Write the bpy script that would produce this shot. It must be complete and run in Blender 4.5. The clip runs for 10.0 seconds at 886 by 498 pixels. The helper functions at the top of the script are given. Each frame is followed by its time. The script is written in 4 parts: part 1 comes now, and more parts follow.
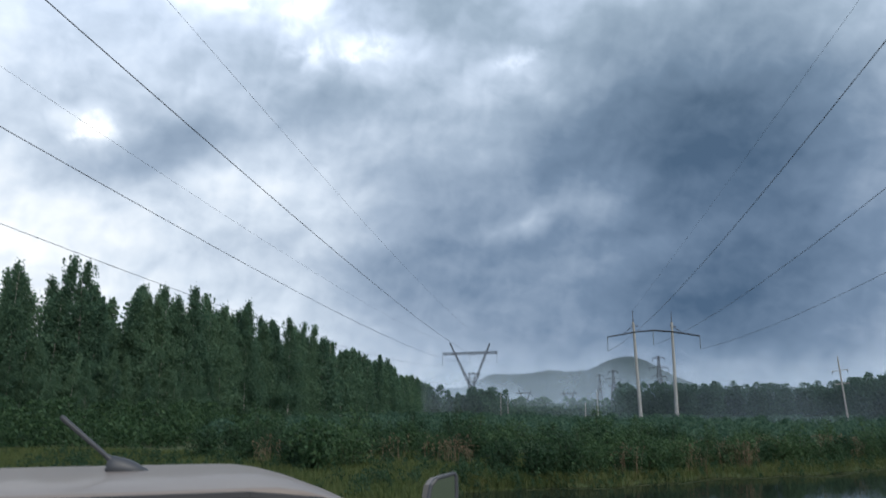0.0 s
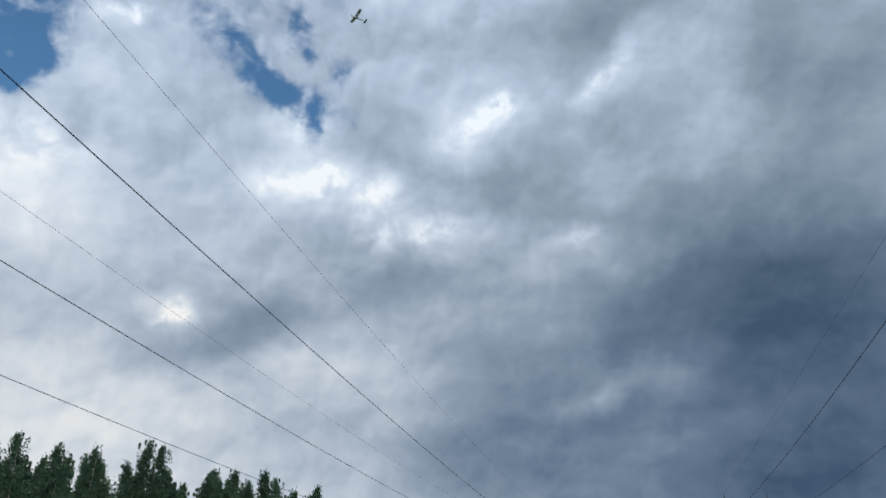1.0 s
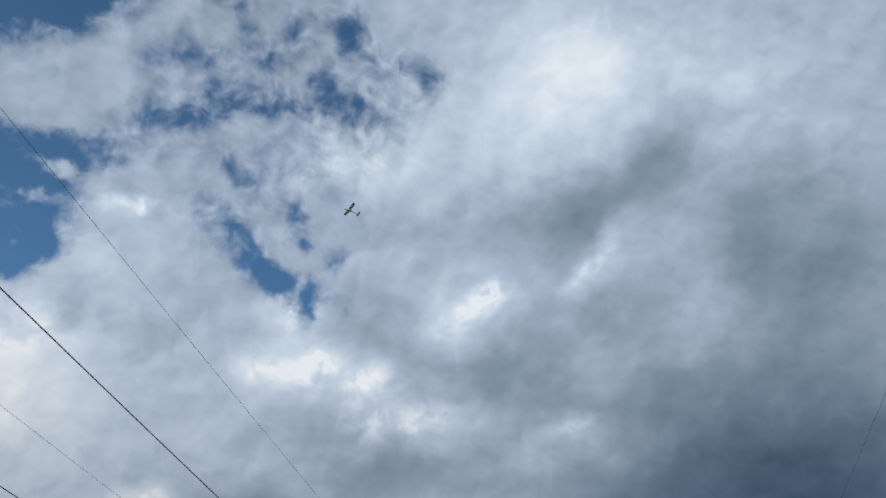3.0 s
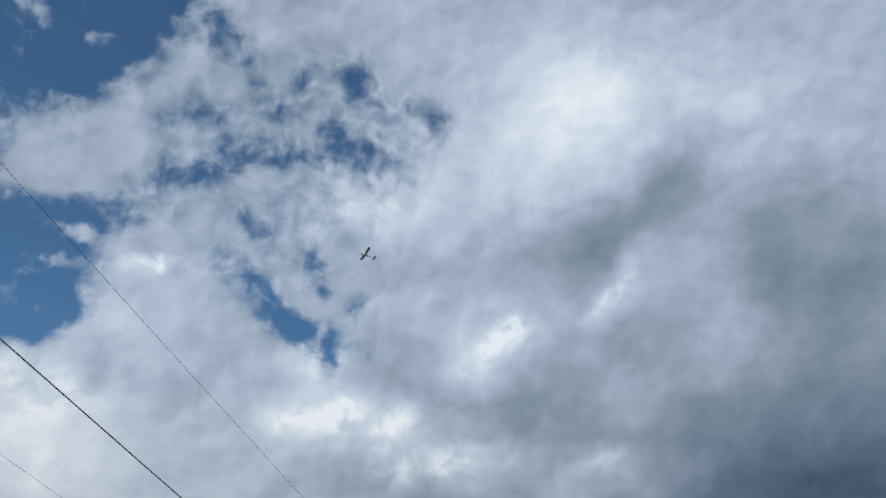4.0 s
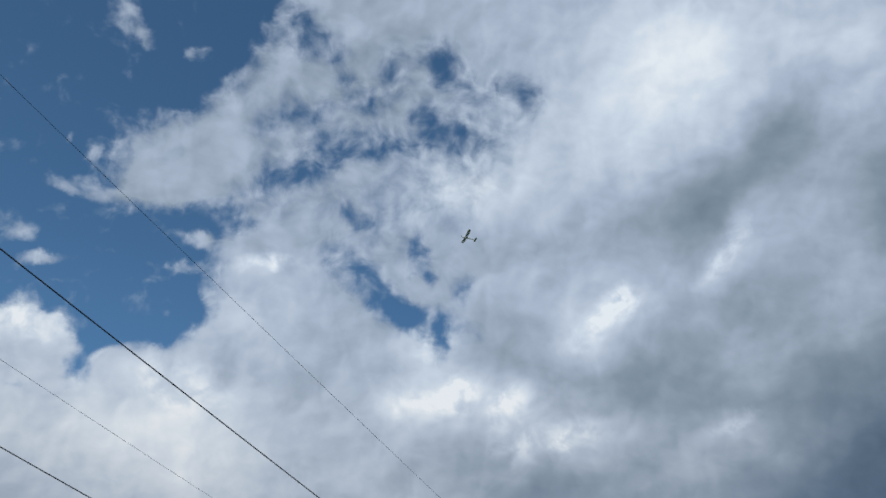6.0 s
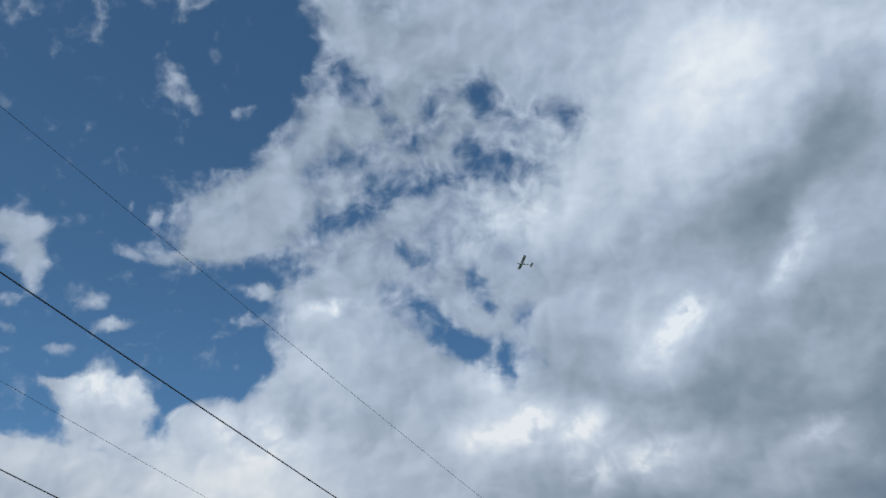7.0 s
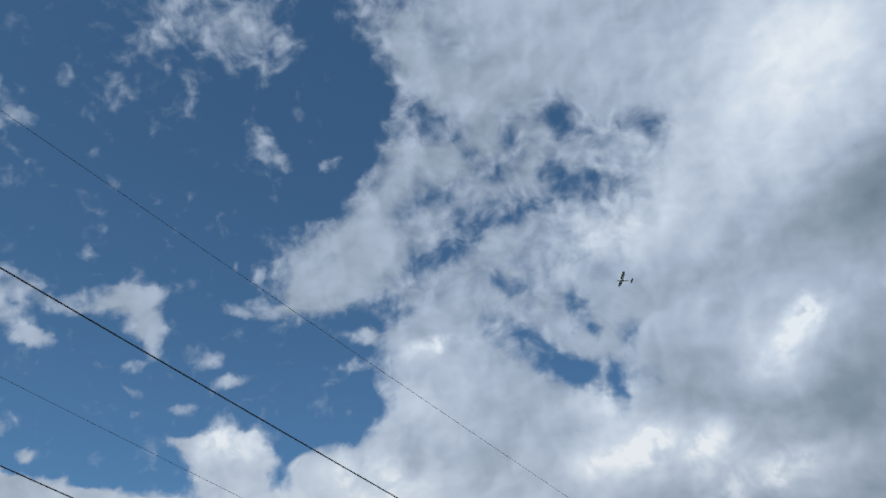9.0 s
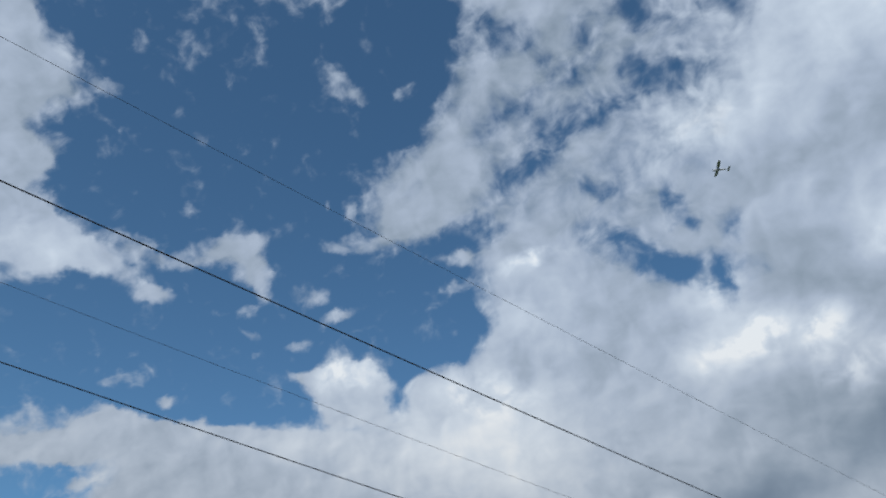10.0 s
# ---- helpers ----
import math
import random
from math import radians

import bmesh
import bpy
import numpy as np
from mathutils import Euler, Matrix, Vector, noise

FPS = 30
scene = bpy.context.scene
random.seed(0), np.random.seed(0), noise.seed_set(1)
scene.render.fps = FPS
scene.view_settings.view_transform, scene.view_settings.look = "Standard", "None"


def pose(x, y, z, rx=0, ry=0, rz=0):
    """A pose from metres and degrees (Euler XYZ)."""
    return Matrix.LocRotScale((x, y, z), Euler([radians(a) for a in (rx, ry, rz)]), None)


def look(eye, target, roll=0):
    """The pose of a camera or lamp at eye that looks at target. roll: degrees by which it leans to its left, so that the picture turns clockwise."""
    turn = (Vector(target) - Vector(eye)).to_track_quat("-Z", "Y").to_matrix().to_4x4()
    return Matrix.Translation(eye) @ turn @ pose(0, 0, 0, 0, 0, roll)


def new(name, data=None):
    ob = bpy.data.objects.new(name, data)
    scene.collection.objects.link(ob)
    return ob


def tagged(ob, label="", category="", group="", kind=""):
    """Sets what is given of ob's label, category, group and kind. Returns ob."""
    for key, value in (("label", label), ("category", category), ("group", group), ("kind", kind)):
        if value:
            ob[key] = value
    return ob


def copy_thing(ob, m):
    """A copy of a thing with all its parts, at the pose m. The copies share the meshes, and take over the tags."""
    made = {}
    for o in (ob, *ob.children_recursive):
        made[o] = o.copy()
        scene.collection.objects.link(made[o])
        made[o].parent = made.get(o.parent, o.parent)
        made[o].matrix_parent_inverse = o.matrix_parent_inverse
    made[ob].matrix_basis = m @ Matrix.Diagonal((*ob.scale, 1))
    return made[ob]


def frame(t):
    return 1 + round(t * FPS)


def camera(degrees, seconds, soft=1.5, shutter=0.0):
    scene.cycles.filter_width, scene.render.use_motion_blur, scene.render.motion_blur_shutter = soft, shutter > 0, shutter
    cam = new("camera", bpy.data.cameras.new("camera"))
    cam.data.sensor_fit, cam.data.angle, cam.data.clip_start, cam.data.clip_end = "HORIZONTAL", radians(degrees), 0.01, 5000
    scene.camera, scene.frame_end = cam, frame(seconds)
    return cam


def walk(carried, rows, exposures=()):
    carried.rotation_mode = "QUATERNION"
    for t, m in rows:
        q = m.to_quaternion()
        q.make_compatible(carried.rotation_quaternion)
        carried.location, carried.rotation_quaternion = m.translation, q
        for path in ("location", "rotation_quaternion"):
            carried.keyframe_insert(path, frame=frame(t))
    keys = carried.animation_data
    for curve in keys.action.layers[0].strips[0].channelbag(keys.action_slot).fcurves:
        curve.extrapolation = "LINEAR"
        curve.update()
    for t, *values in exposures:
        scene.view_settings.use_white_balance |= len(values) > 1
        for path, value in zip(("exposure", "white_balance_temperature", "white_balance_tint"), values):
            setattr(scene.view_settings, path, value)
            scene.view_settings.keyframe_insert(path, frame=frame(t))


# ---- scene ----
EYE = 1.8
cam = camera(61.96, 10.0, soft=1.6, shutter=0.2)
# seconds, place (x, y, height above the eye level), turn in degrees
PATH = [
    (0.0, 0.00, 0.0, 0.00, 102.30, -0.59, -0.13),
    (0.5, -0.20, 0.0, 0.10, 109.72, -0.24, 2.95),
    (1.0, -0.24, 0.0, 0.17, 115.81, -0.97, 5.27),
    (1.5, -0.02, 0.0, 0.22, 120.53, -1.11, 5.61),
    (2.0, 0.32, 0.0, 0.26, 124.81, -1.55, 5.16),
    (2.5, 0.64, 0.0, 0.29, 127.84, -1.32, 4.35),
    (4.0, 1.10, 0.0, 0.36, 133.28, 1.20, 8.13),
    (4.5, 1.25, 0.0, 0.38, 133.63, 2.37, 9.81),
    (5.0, 1.38, 0.0, 0.41, 132.53, 1.77, 10.16),
    (5.5, 1.50, 0.0, 0.43, 131.64, 0.07, 13.25),
    (7.0, 1.72, 0.0, 0.47, 134.23, 0.84, 24.45),
    (7.5, 1.73, 0.0, 0.47, 135.91, 1.60, 27.59),
    (8.0, 1.71, 0.0, 0.47, 137.33, 0.91, 31.43),
    (8.5, 1.67, 0.0, 0.46, 137.53, 0.13, 33.19),
    (9.0, 1.62, 0.0, 0.46, 136.71, 0.19, 34.17),
    (9.5, 1.56, 0.0, 0.45, 134.65, 1.41, 37.72),
    (10.0, 1.50, 0.0, 0.45, 130.46, 0.56, 44.07),
]
walk(cam, [(t, pose(x, y, EYE + z, a, b, c)) for t, x, y, z, a, b, c in PATH],
     exposures=[(0.0, 0.72), (0.3, 0.50), (0.6, 0.28), (1.0, 0.20), (1.5, 0.10), (2.0, 0.0), (10.0, 0.0)])

# ---------------------------------------------------------------- world and sun
# Clouds by their place on a chart of the sky: across, up, half sizes, lean (degrees), weight
BLUE_GAPS = [
    (-32.3, 19.4, 9.9, 8.6, -13, -3.2), (-21.0, 22.8, 4.2, 6.7, -19, -2.6), (-42.3, 20.3, 7.9, 11.2, -12, -3.2), (-30.2, 3.1, 7.9, 4.0, -21, -3.2),
    (-44.0, 3.8, 7.9, 4.8, -14, -3.2), (-24.8, -1.5, 2.9, 2.4, -13, -2.4), (-21.4, 5.2, 3.1, 1.2, -13, -2.0), (-40.3, 30.3, 5.5, 6.1, -11, -3.0),
    (-27.5, 33.8, 14.1, 4.3, -13, -2.9), (-31.6, 9.0, 3.9, 3.6, -13, -2.6), (-44.7, 13.0, 5.1, 5.3, -13, -2.6), (-30.4, -4.2, 1.4, 2.5, -13, -2.4),
    (-46.8, 4.6, 12.2, 4.7, -32, -3.0), (-56.4, 8.4, 7.5, 6.1, -22, -3.0), (-39.7, 22.1, 8.8, 7.5, -32, -3.0),
]
BLUE_GAPS_MORE = [
    (-28.3, 25.3, 11.7, 5.3, -23, -3.0), (-58.7, -2.4, 7.8, 1.9, -16, -2.8), (-29.4, -13.3, 5.4, 0.9, -12, -1.8), (-47.1, 19.5, 3.0, 2.4, -22, -2.4),
    (-64.5, 10.8, 6.1, 5.6, -23, -3.0), (-31.9, -0.0, 7.9, 2.3, -30, -2.4), (-43.8, -1.0, 8.2, 1.8, -26, -2.8), (-35.2, -7.2, 2.7, 1.0, 1, -1.3),
    (-26.2, 2.2, 4.6, 3.2, 1, -1.8), (-26.7, -2.0, 3.8, 2.0, -0, -1.7), (-23.6, 17.2, 5.5, 3.5, 5, -2.2),
]
BROKEN_CLOUD = [
    (-9.1, 10.3, 4.0, 1.3, -3, -1.0), (-11.2, 9.3, 2.0, 1.6, -14, -0.7), (-2.8, 16.2, 2.1, 1.3, -51, -1.3), (-13.0, 18.1, 2.7, 1.2, -10, -1.0),
    (-14.7, 8.2, 2.7, 1.1, -4, -1.0), (-9.6, 14.4, 2.7, 1.1, -55, -0.9), (-6.6, 15.1, 1.4, 2.2, -16, -0.8), (-4.4, 11.8, 1.1, 1.8, 10, -0.9),
    (-1.5, 10.1, 2.5, 1.3, -5, -0.6), (-9.2, -0.8, 3.8, 1.1, -46, -1.4), (-5.2, -3.5, 3.9, 1.1, -17, -1.4), (-2.1, -1.3, 1.0, 1.3, -13, -1.0),
    (-5.1, 1.7, 0.8, 1.9, 7, -1.0), (-5.2, -0.0, 1.0, 0.5, -13, -0.9), (-10.3, 4.5, 1.1, 0.8, -14, -0.9),
]
BROKEN_CLOUD_MORE = [
    (-4.0, -5.5, 0.8, 1.6, -4, -1.0), (-7.6, -3.4, 1.2, 1.4, -12, -0.9), (-16.5, 23.2, 2.2, 3.1, -15, -1.1), (-11.0, 26.0, 5.8, 3.2, -26, -0.9),
    (-8.5, 13.4, 11.5, 7.5, -0, -0.75), (-6.7, 0.3, 6.4, 5.6, -13, -0.65), (-20.1, 9.5, 5.9, 5.0, 16, -0.55), (2.9, 13.5, 2.1, 1.3, -17, -0.8),
    (-23.7, 9.9, 1.5, 0.6, 17, -0.6), (-14.4, 20.6, 2.7, 1.1, -15, -0.7), (-12.3, 13.1, 1.6, 1.3, -15, -0.7), (0.9, 11.7, 4.6, 5.6, -16, -0.5),
    (-15.0, 4.1, 7.1, 4.9, -13, -0.55), (-3.2, 6.1, 5.1, 4.3, -15, -0.45), (-15.6, 12.6, 2.7, 0.9, 16, -0.5),
]
BROKEN_CLOUD_LAST = [
    (-19.8, 7.1, 1.8, 0.6, 6, -0.5),
]
SMALL_CLOUDS = [
    (-41.5, 11.1, 3.8, 1.0, -8, 1.7), (-38.7, 11.2, 2.0, 1.4, -13, 1.6), (-38.2, 7.8, 1.1, 2.5, 8, 1.8), (-46.2, 13.7, 2.3, 1.0, -51, 1.9),
    (-47.0, 9.4, 1.6, 0.7, -36, 1.4), (-34.9, 4.7, 1.5, 0.9, -14, 1.6), (-32.7, 2.3, 2.1, 0.5, 2, 1.8), (-40.2, 3.4, 0.9, 0.4, -34, 1.4),
    (-39.7, 5.1, 0.7, 0.4, -14, 1.2), (-41.5, 15.1, 1.0, 0.6, -13, 1.6), (-30.2, 7.5, 2.5, 0.6, -3, 1.5), (-29.3, 10.0, 0.5, 1.0, -13, 1.3),
    (-30.6, 11.1, 0.4, 0.6, -13, 1.1), (-25.8, 20.1, 1.9, 1.0, -50, 1.4), (-24.5, 18.5, 1.0, 0.6, -44, 1.0),
]
SMALL_CLOUDS_MORE = [
    (-20.8, 17.7, 1.1, 0.9, 16, 1.1), (-34.3, -2.9, 3.0, 2.1, -3, 2.8), (-37.2, -1.4, 1.9, 0.7, -14, 1.8), (-35.2, -4.6, 1.7, 1.3, -14, 2.0),
    (-21.7, 3.6, 0.8, 0.8, -13, 1.7), (-23.1, 1.6, 1.1, 0.5, 7, 1.7), (-28.3, 31.3, 6.2, 3.4, -39, 1.05), (-26.3, 30.4, 2.6, 2.4, -13, 0.6),
    (-33.2, 28.8, 2.1, 2.4, 18, 0.9), (-36.0, 26.5, 0.8, 1.6, -1, 1.2), (-30.7, 24.9, 0.9, 1.8, -3, 1.0), (-22.7, 28.7, 2.7, 3.9, -14, 0.8),
    (-42.7, 26.9, 1.0, 0.6, -11, 1.4), (-38.9, 29.3, 0.8, 1.3, -11, 0.9), (-43.6, 24.0, 1.2, 0.6, -41, 1.2),
]
SMALL_CLOUDS_LAST = [
    (-36.6, 1.3, 1.1, 0.4, -8, 1.2), (-44.4, 1.2, 0.6, 0.4, -14, 1.0), (-40.2, 1.9, 0.7, 0.3, -14, 1.0), (-31.3, -0.5, 0.5, 0.3, -13, 1.0),
    (-48.3, 0.5, 1.0, 0.8, -15, 1.1), (-25.3, 0.6, 1.8, 0.6, -3, 0.8), (-38.7, 22.7, 0.6, 1.0, -12, 0.8), (-34.6, 10.4, 0.9, 0.5, -13, 0.8),
    (-22.4, 9.6, 4.3, 3.4, 17, 0.85), (-24.6, 7.1, 3.6, 1.6, 2, 0.8), (-46.5, 31.4, 4.6, 2.4, -73, 2.7), (-49.2, 28.8, 2.6, 1.9, -21, 2.3),
    (-50.9, 24.0, 2.6, 1.8, -10, 2.3), (-52.9, 18.0, 4.8, 2.3, -42, 2.8), (-48.8, 13.1, 3.1, 1.3, -49, 2.2),
]
SMALL_CLOUDS_REST = [
    (-46.6, 9.4, 1.2, 0.6, -43, 1.3), (-51.2, 3.6, 1.4, 0.7, -22, 1.6), (-52.5, 1.0, 1.5, 0.5, -47, 1.2), (-48.3, 0.5, 0.8, 0.7, -21, 1.1),
    (-56.7, 0.3, 5.4, 1.2, -13, 2.0), (-44.9, -4.4, 8.7, 1.3, -28, 2.4), (-48.5, -5.6, 7.5, 2.1, -16, 1.8), (-34.6, -10.1, 10.5, 2.6, -18, 2.0),
    (-56.1, -3.4, 0.8, 0.5, -22, 1.1), (-42.6, 22.3, 0.9, 0.5, -43, 0.8), (-55.1, 27.7, 3.5, 6.0, -21, 2.0), (-59.8, 20.0, 4.6, 2.8, -22, 2.0),
]
BRIGHT_CLOUD = [
    (25.3, -28.3, 15.0, 5.7, 9, 0.14),
    (26.2, -0.8, 2.5, 6.5, -14, 0.06), (20.7, -6.2, 4.6, 2.6, 38, 0.07), (32.8, -9.9, 8.7, 1.7, 30, 0.06), (14.2, -14.5, 7.1, 2.0, 18, 0.1),
    (33.3, -19.2, 5.2, 1.8, 32, 0.06), (18.7, -25.0, 5.1, 1.9, 33, 0.07), (6.8, -27.7, 5.1, 1.9, 5, 0.07), (5.6, -12.9, 6.7, 3.3, 15, 0.2),
    (8.3, -4.5, 4.8, 3.3, 40, 0.28), (-6.0, -10.1, 8.0, 5.2, 4, 0.12), (0.9, -10.4, 3.3, 2.6, 45, 0.24), (-13.3, -20.3, 2.8, 2.1, 1, 0.24),
    (-21.7, -28.7, 15.4, 8.1, -2, 0.22), (-24.2, -9.2, 7.9, 9.1, 4, 0.16), (-5.2, -5.1, 3.1, 2.3, 5, 0.2), (17.5, -11.7, 3.5, 1.4, 17, 0.14),
    (17.9, 0.9, 1.7, 6.1, -29, 0.16), (7.9, 11.1, 14.3, 8.0, 7, 0.2),
]
BRIGHT_CLOUD_MORE = [
    (15.4, 15.7, 7.2, 7.8, 6, 0.22), (-1.1, 5.7, 4.7, 2.1, 7, 0.14), (26.5, 15.9, 10.2, 6.5, 5, 0.14), (12.6, 14.8, 6.8, 8.1, -12, 0.14),
    (-1.3, 6.1, 8.3, 3.9, 1, 0.14), (-26.4, -10.5, 14.9, 6.1, -17, 0.2), (-34.3, -2.0, 4.6, 2.3, -19, 0.25), (-52.1, 15.0, 8.1, 2.8, -44, 0.2),
    (-5.4, -9.6, 4.6, 3.0, 5, 0.16), (-3.4, -9.0, 3.5, 2.4, 4, 0.16), (-7.1, -10.4, 2.3, 1.6, -16, 0.14), (26.4, -21.2, 4.5, 2.3, 40, 0.12),
    (25.1, -21.7, 3.0, 2.7, 8, 0.07), (19.7, -24.3, 5.0, 1.3, 27, 0.09), (-17.5, 1.8, 2.7, 1.0, 5, 0.16), (-18.1, -3.2, 6.6, 5.5, 5, 0.1),
    (-43.6, -4.3, 8.2, 1.8, -20, 0.12), (-1.1, -23.8, 7.3, 3.5, 4, 0.14),
]
DARK_CLOUD = [
    (32.8, -17.1, 13.3, 8.7, 30, -0.06), (39.4, -27.3, 13.1, 5.4, 12, -0.16), (30.3, 2.7, 9.0, 8.4, -0, -0.07), (-9.1, 14.5, 11.1, 6.7, -5, -0.06), (46.9, -29.4, 7.0, 3.3, 15, -0.1),
    (36.4, -15.4, 16.5, 10.6, 21, -0.13), (31.8, -12.4, 16.3, 9.9, 18, -0.26), (35.1, -11.9, 12.9, 8.0, 25, -0.08), (34.5, 2.0, 10.5, 10.2, 7, -0.1),
    (24.0, -7.6, 5.4, 3.9, -24, -0.07), (33.7, -0.2, 2.3, 6.3, -20, -0.07), (25.2, -14.5, 6.8, 2.2, 26, -0.08), (21.6, -19.8, 8.1, 2.8, 29, -0.05),
    (8.9, -21.5, 5.9, 2.7, 16, -0.06), (14.8, -2.6, 2.6, 2.2, 7, -0.07), (33.7, -29.5, 32.8, 18.5, 25, -0.48), (17.9, -30.2, 21.6, 9.5, 13, -0.16),
    (11.9, -23.3, 14.9, 7.2, 6, -0.1), (40.6, -23.3, 14.2, 13.9, 12, -0.06), (11.3, -8.3, 7.0, 4.0, 6, -0.12), (0.5, -5.6, 4.7, 3.4, 5, -0.1),
    (2.4, -17.5, 4.5, 2.2, 4, -0.11),
]
DARK_CLOUD_MORE = [
    (-3.6, -20.2, 8.7, 3.1, 3, -0.12), (16.2, 4.5, 8.2, 3.7, 25, -0.23), (21.8, 9.8, 2.6, 5.0, -29, -0.2), (29.5, -1.7, 16.4, 13.4, 7, -0.07),
    (-10.7, -22.5, 5.4, 3.5, 1, -0.12), (20.9, -2.7, 4.3, 4.4, 7, -0.1), (28.4, 3.9, 2.8, 4.7, -4, -0.11), (-20.8, -6.1, 1.8, 2.4, 5, -0.08),
    (15.9, -13.2, 11.8, 10.0, -4, -0.12), (-2.9, -13.8, 6.9, 4.4, 6, -0.12), (-7.1, -20.8, 6.8, 3.0, 4, -0.13), (2.3, -16.5, 5.1, 3.8, 6, -0.1),
    (13.4, -28.0, 10.4, 4.2, 6, -0.08), (-14.8, -22.8, 3.7, 2.5, 2, -0.12), (8.2, -15.6, 7.0, 3.0, 6, -0.1), (-20.0, -6.1, 1.3, 2.2, -18, -0.08),
]
CLOUD_CRESTS = [
    (8.5, -4.2, 3.0, 1.4, 40, 0.13), (10.1, -2.6, 2.1, 1.2, 36, 0.12), (6.0, -12.4, 3.1, 1.2, 15, 0.1), (4.5, -13.7, 1.8, 0.8, 5, 0.08),
    (0.9, -10.2, 2.2, 1.6, 45, 0.15), (-13.3, -20.4, 1.9, 1.2, 1, 0.2), (-3.5, -9.4, 1.9, 1.6, 5, 0.14), (-6.8, -10.1, 2.1, 1.3, 4, 0.1),
]
CLOUD_CRESTS_MORE = [
    (-3.0, -9.1, 2.7, 1.3, 4, 0.11), (-34.2, -1.8, 3.7, 1.7, -19, 0.14), (-17.1, 1.6, 2.5, 0.8, 5, 0.16), (17.0, -11.7, 2.3, 0.8, 17, 0.1),
    (17.5, 0.8, 1.1, 3.5, -29, 0.1), (-4.5, -4.8, 1.9, 2.5, -19, 0.1), (-23.6, -7.7, 4.0, 2.2, -18, 0.1), (1.5, -13.3, 2.4, 1.5, -15, 0.1),
]


world = bpy.data.worlds.new("overcast_sky")
scene.world = world
world.use_nodes = True


class Nodes:
    """Short calls for building a node tree."""

    def __init__(self, tree):
        self.tree = tree
        tree.nodes.clear()

    def add(self, kind):
        return self.tree.nodes.new(kind)

    def put(self, socket, value):
        if isinstance(value, bpy.types.NodeSocket):
            self.tree.links.new(value, socket)
        elif value is not None:
            socket.default_value = value

    def math(self, op, a, b=None, c=None, clamp=False):
        node = self.add("ShaderNodeMath")
        node.operation, node.use_clamp = op, clamp
        for socket, value in zip(node.inputs, (a, b, c)):
            self.put(socket, value)
        return node.outputs[0]

    def vec(self, op, a, b=None, scale=None):
        node = self.add("ShaderNodeVectorMath")
        node.operation = op
        self.put(node.inputs[0], a)
        self.put(node.inputs[1], b)
        if scale is not None:
            self.put(node.inputs["Scale"], scale)
        return node.outputs["Value" if op in ("DOT_PRODUCT", "LENGTH") else "Vector"]

    def noise(self, vector, scale, detail=4.0, rough=0.55, color=False, warp=0.0):
        node = self.add("ShaderNodeTexNoise")
        self.put(node.inputs["Vector"], vector)
        self.put(node.inputs["Scale"], scale)
        self.put(node.inputs["Detail"], detail)
        self.put(node.inputs["Roughness"], rough)
        self.put(node.inputs["Distortion"], warp)
        return node.outputs["Color" if color else 0]

    def ramp(self, value, stops, mode="LINEAR"):
        node = self.add("ShaderNodeValToRGB")
        node.color_ramp.interpolation = mode
        els = node.color_ramp.elements
        while len(els) < len(stops):
            els.new(0.5)
        for el, (p, col) in zip(els, stops):
            el.position = p
            el.color = (*col, 1) if len(col) == 3 else col
        self.put(node.inputs[0], value)
        return node.outputs[0]

    def mix(self, fac, a, b, blend="MIX"):
        node = self.add("ShaderNodeMix")
        node.data_type, node.blend_type = "RGBA", blend
        self.put(node.inputs["Factor"], fac)
        for name, value in (("A", a), ("B", b)):
            socket = [s for s in node.inputs if s.name == name and s.type == "RGBA"][0]
            self.put(socket, (*value, 1) if isinstance(value, tuple) and len(value) == 3 else value)
        return [s for s in node.outputs if s.type == "RGBA"][0]

    def smooth(self, value, low, high):
        node = self.add("ShaderNodeMapRange")
        node.interpolation_type = "SMOOTHSTEP"
        self.put(node.inputs["Value"], value)
        self.put(node.inputs["From Min"], low)
        self.put(node.inputs["From Max"], high)
        return node.outputs[0]


SUN_TURN, SUN_HEIGHT = radians(150), radians(35)


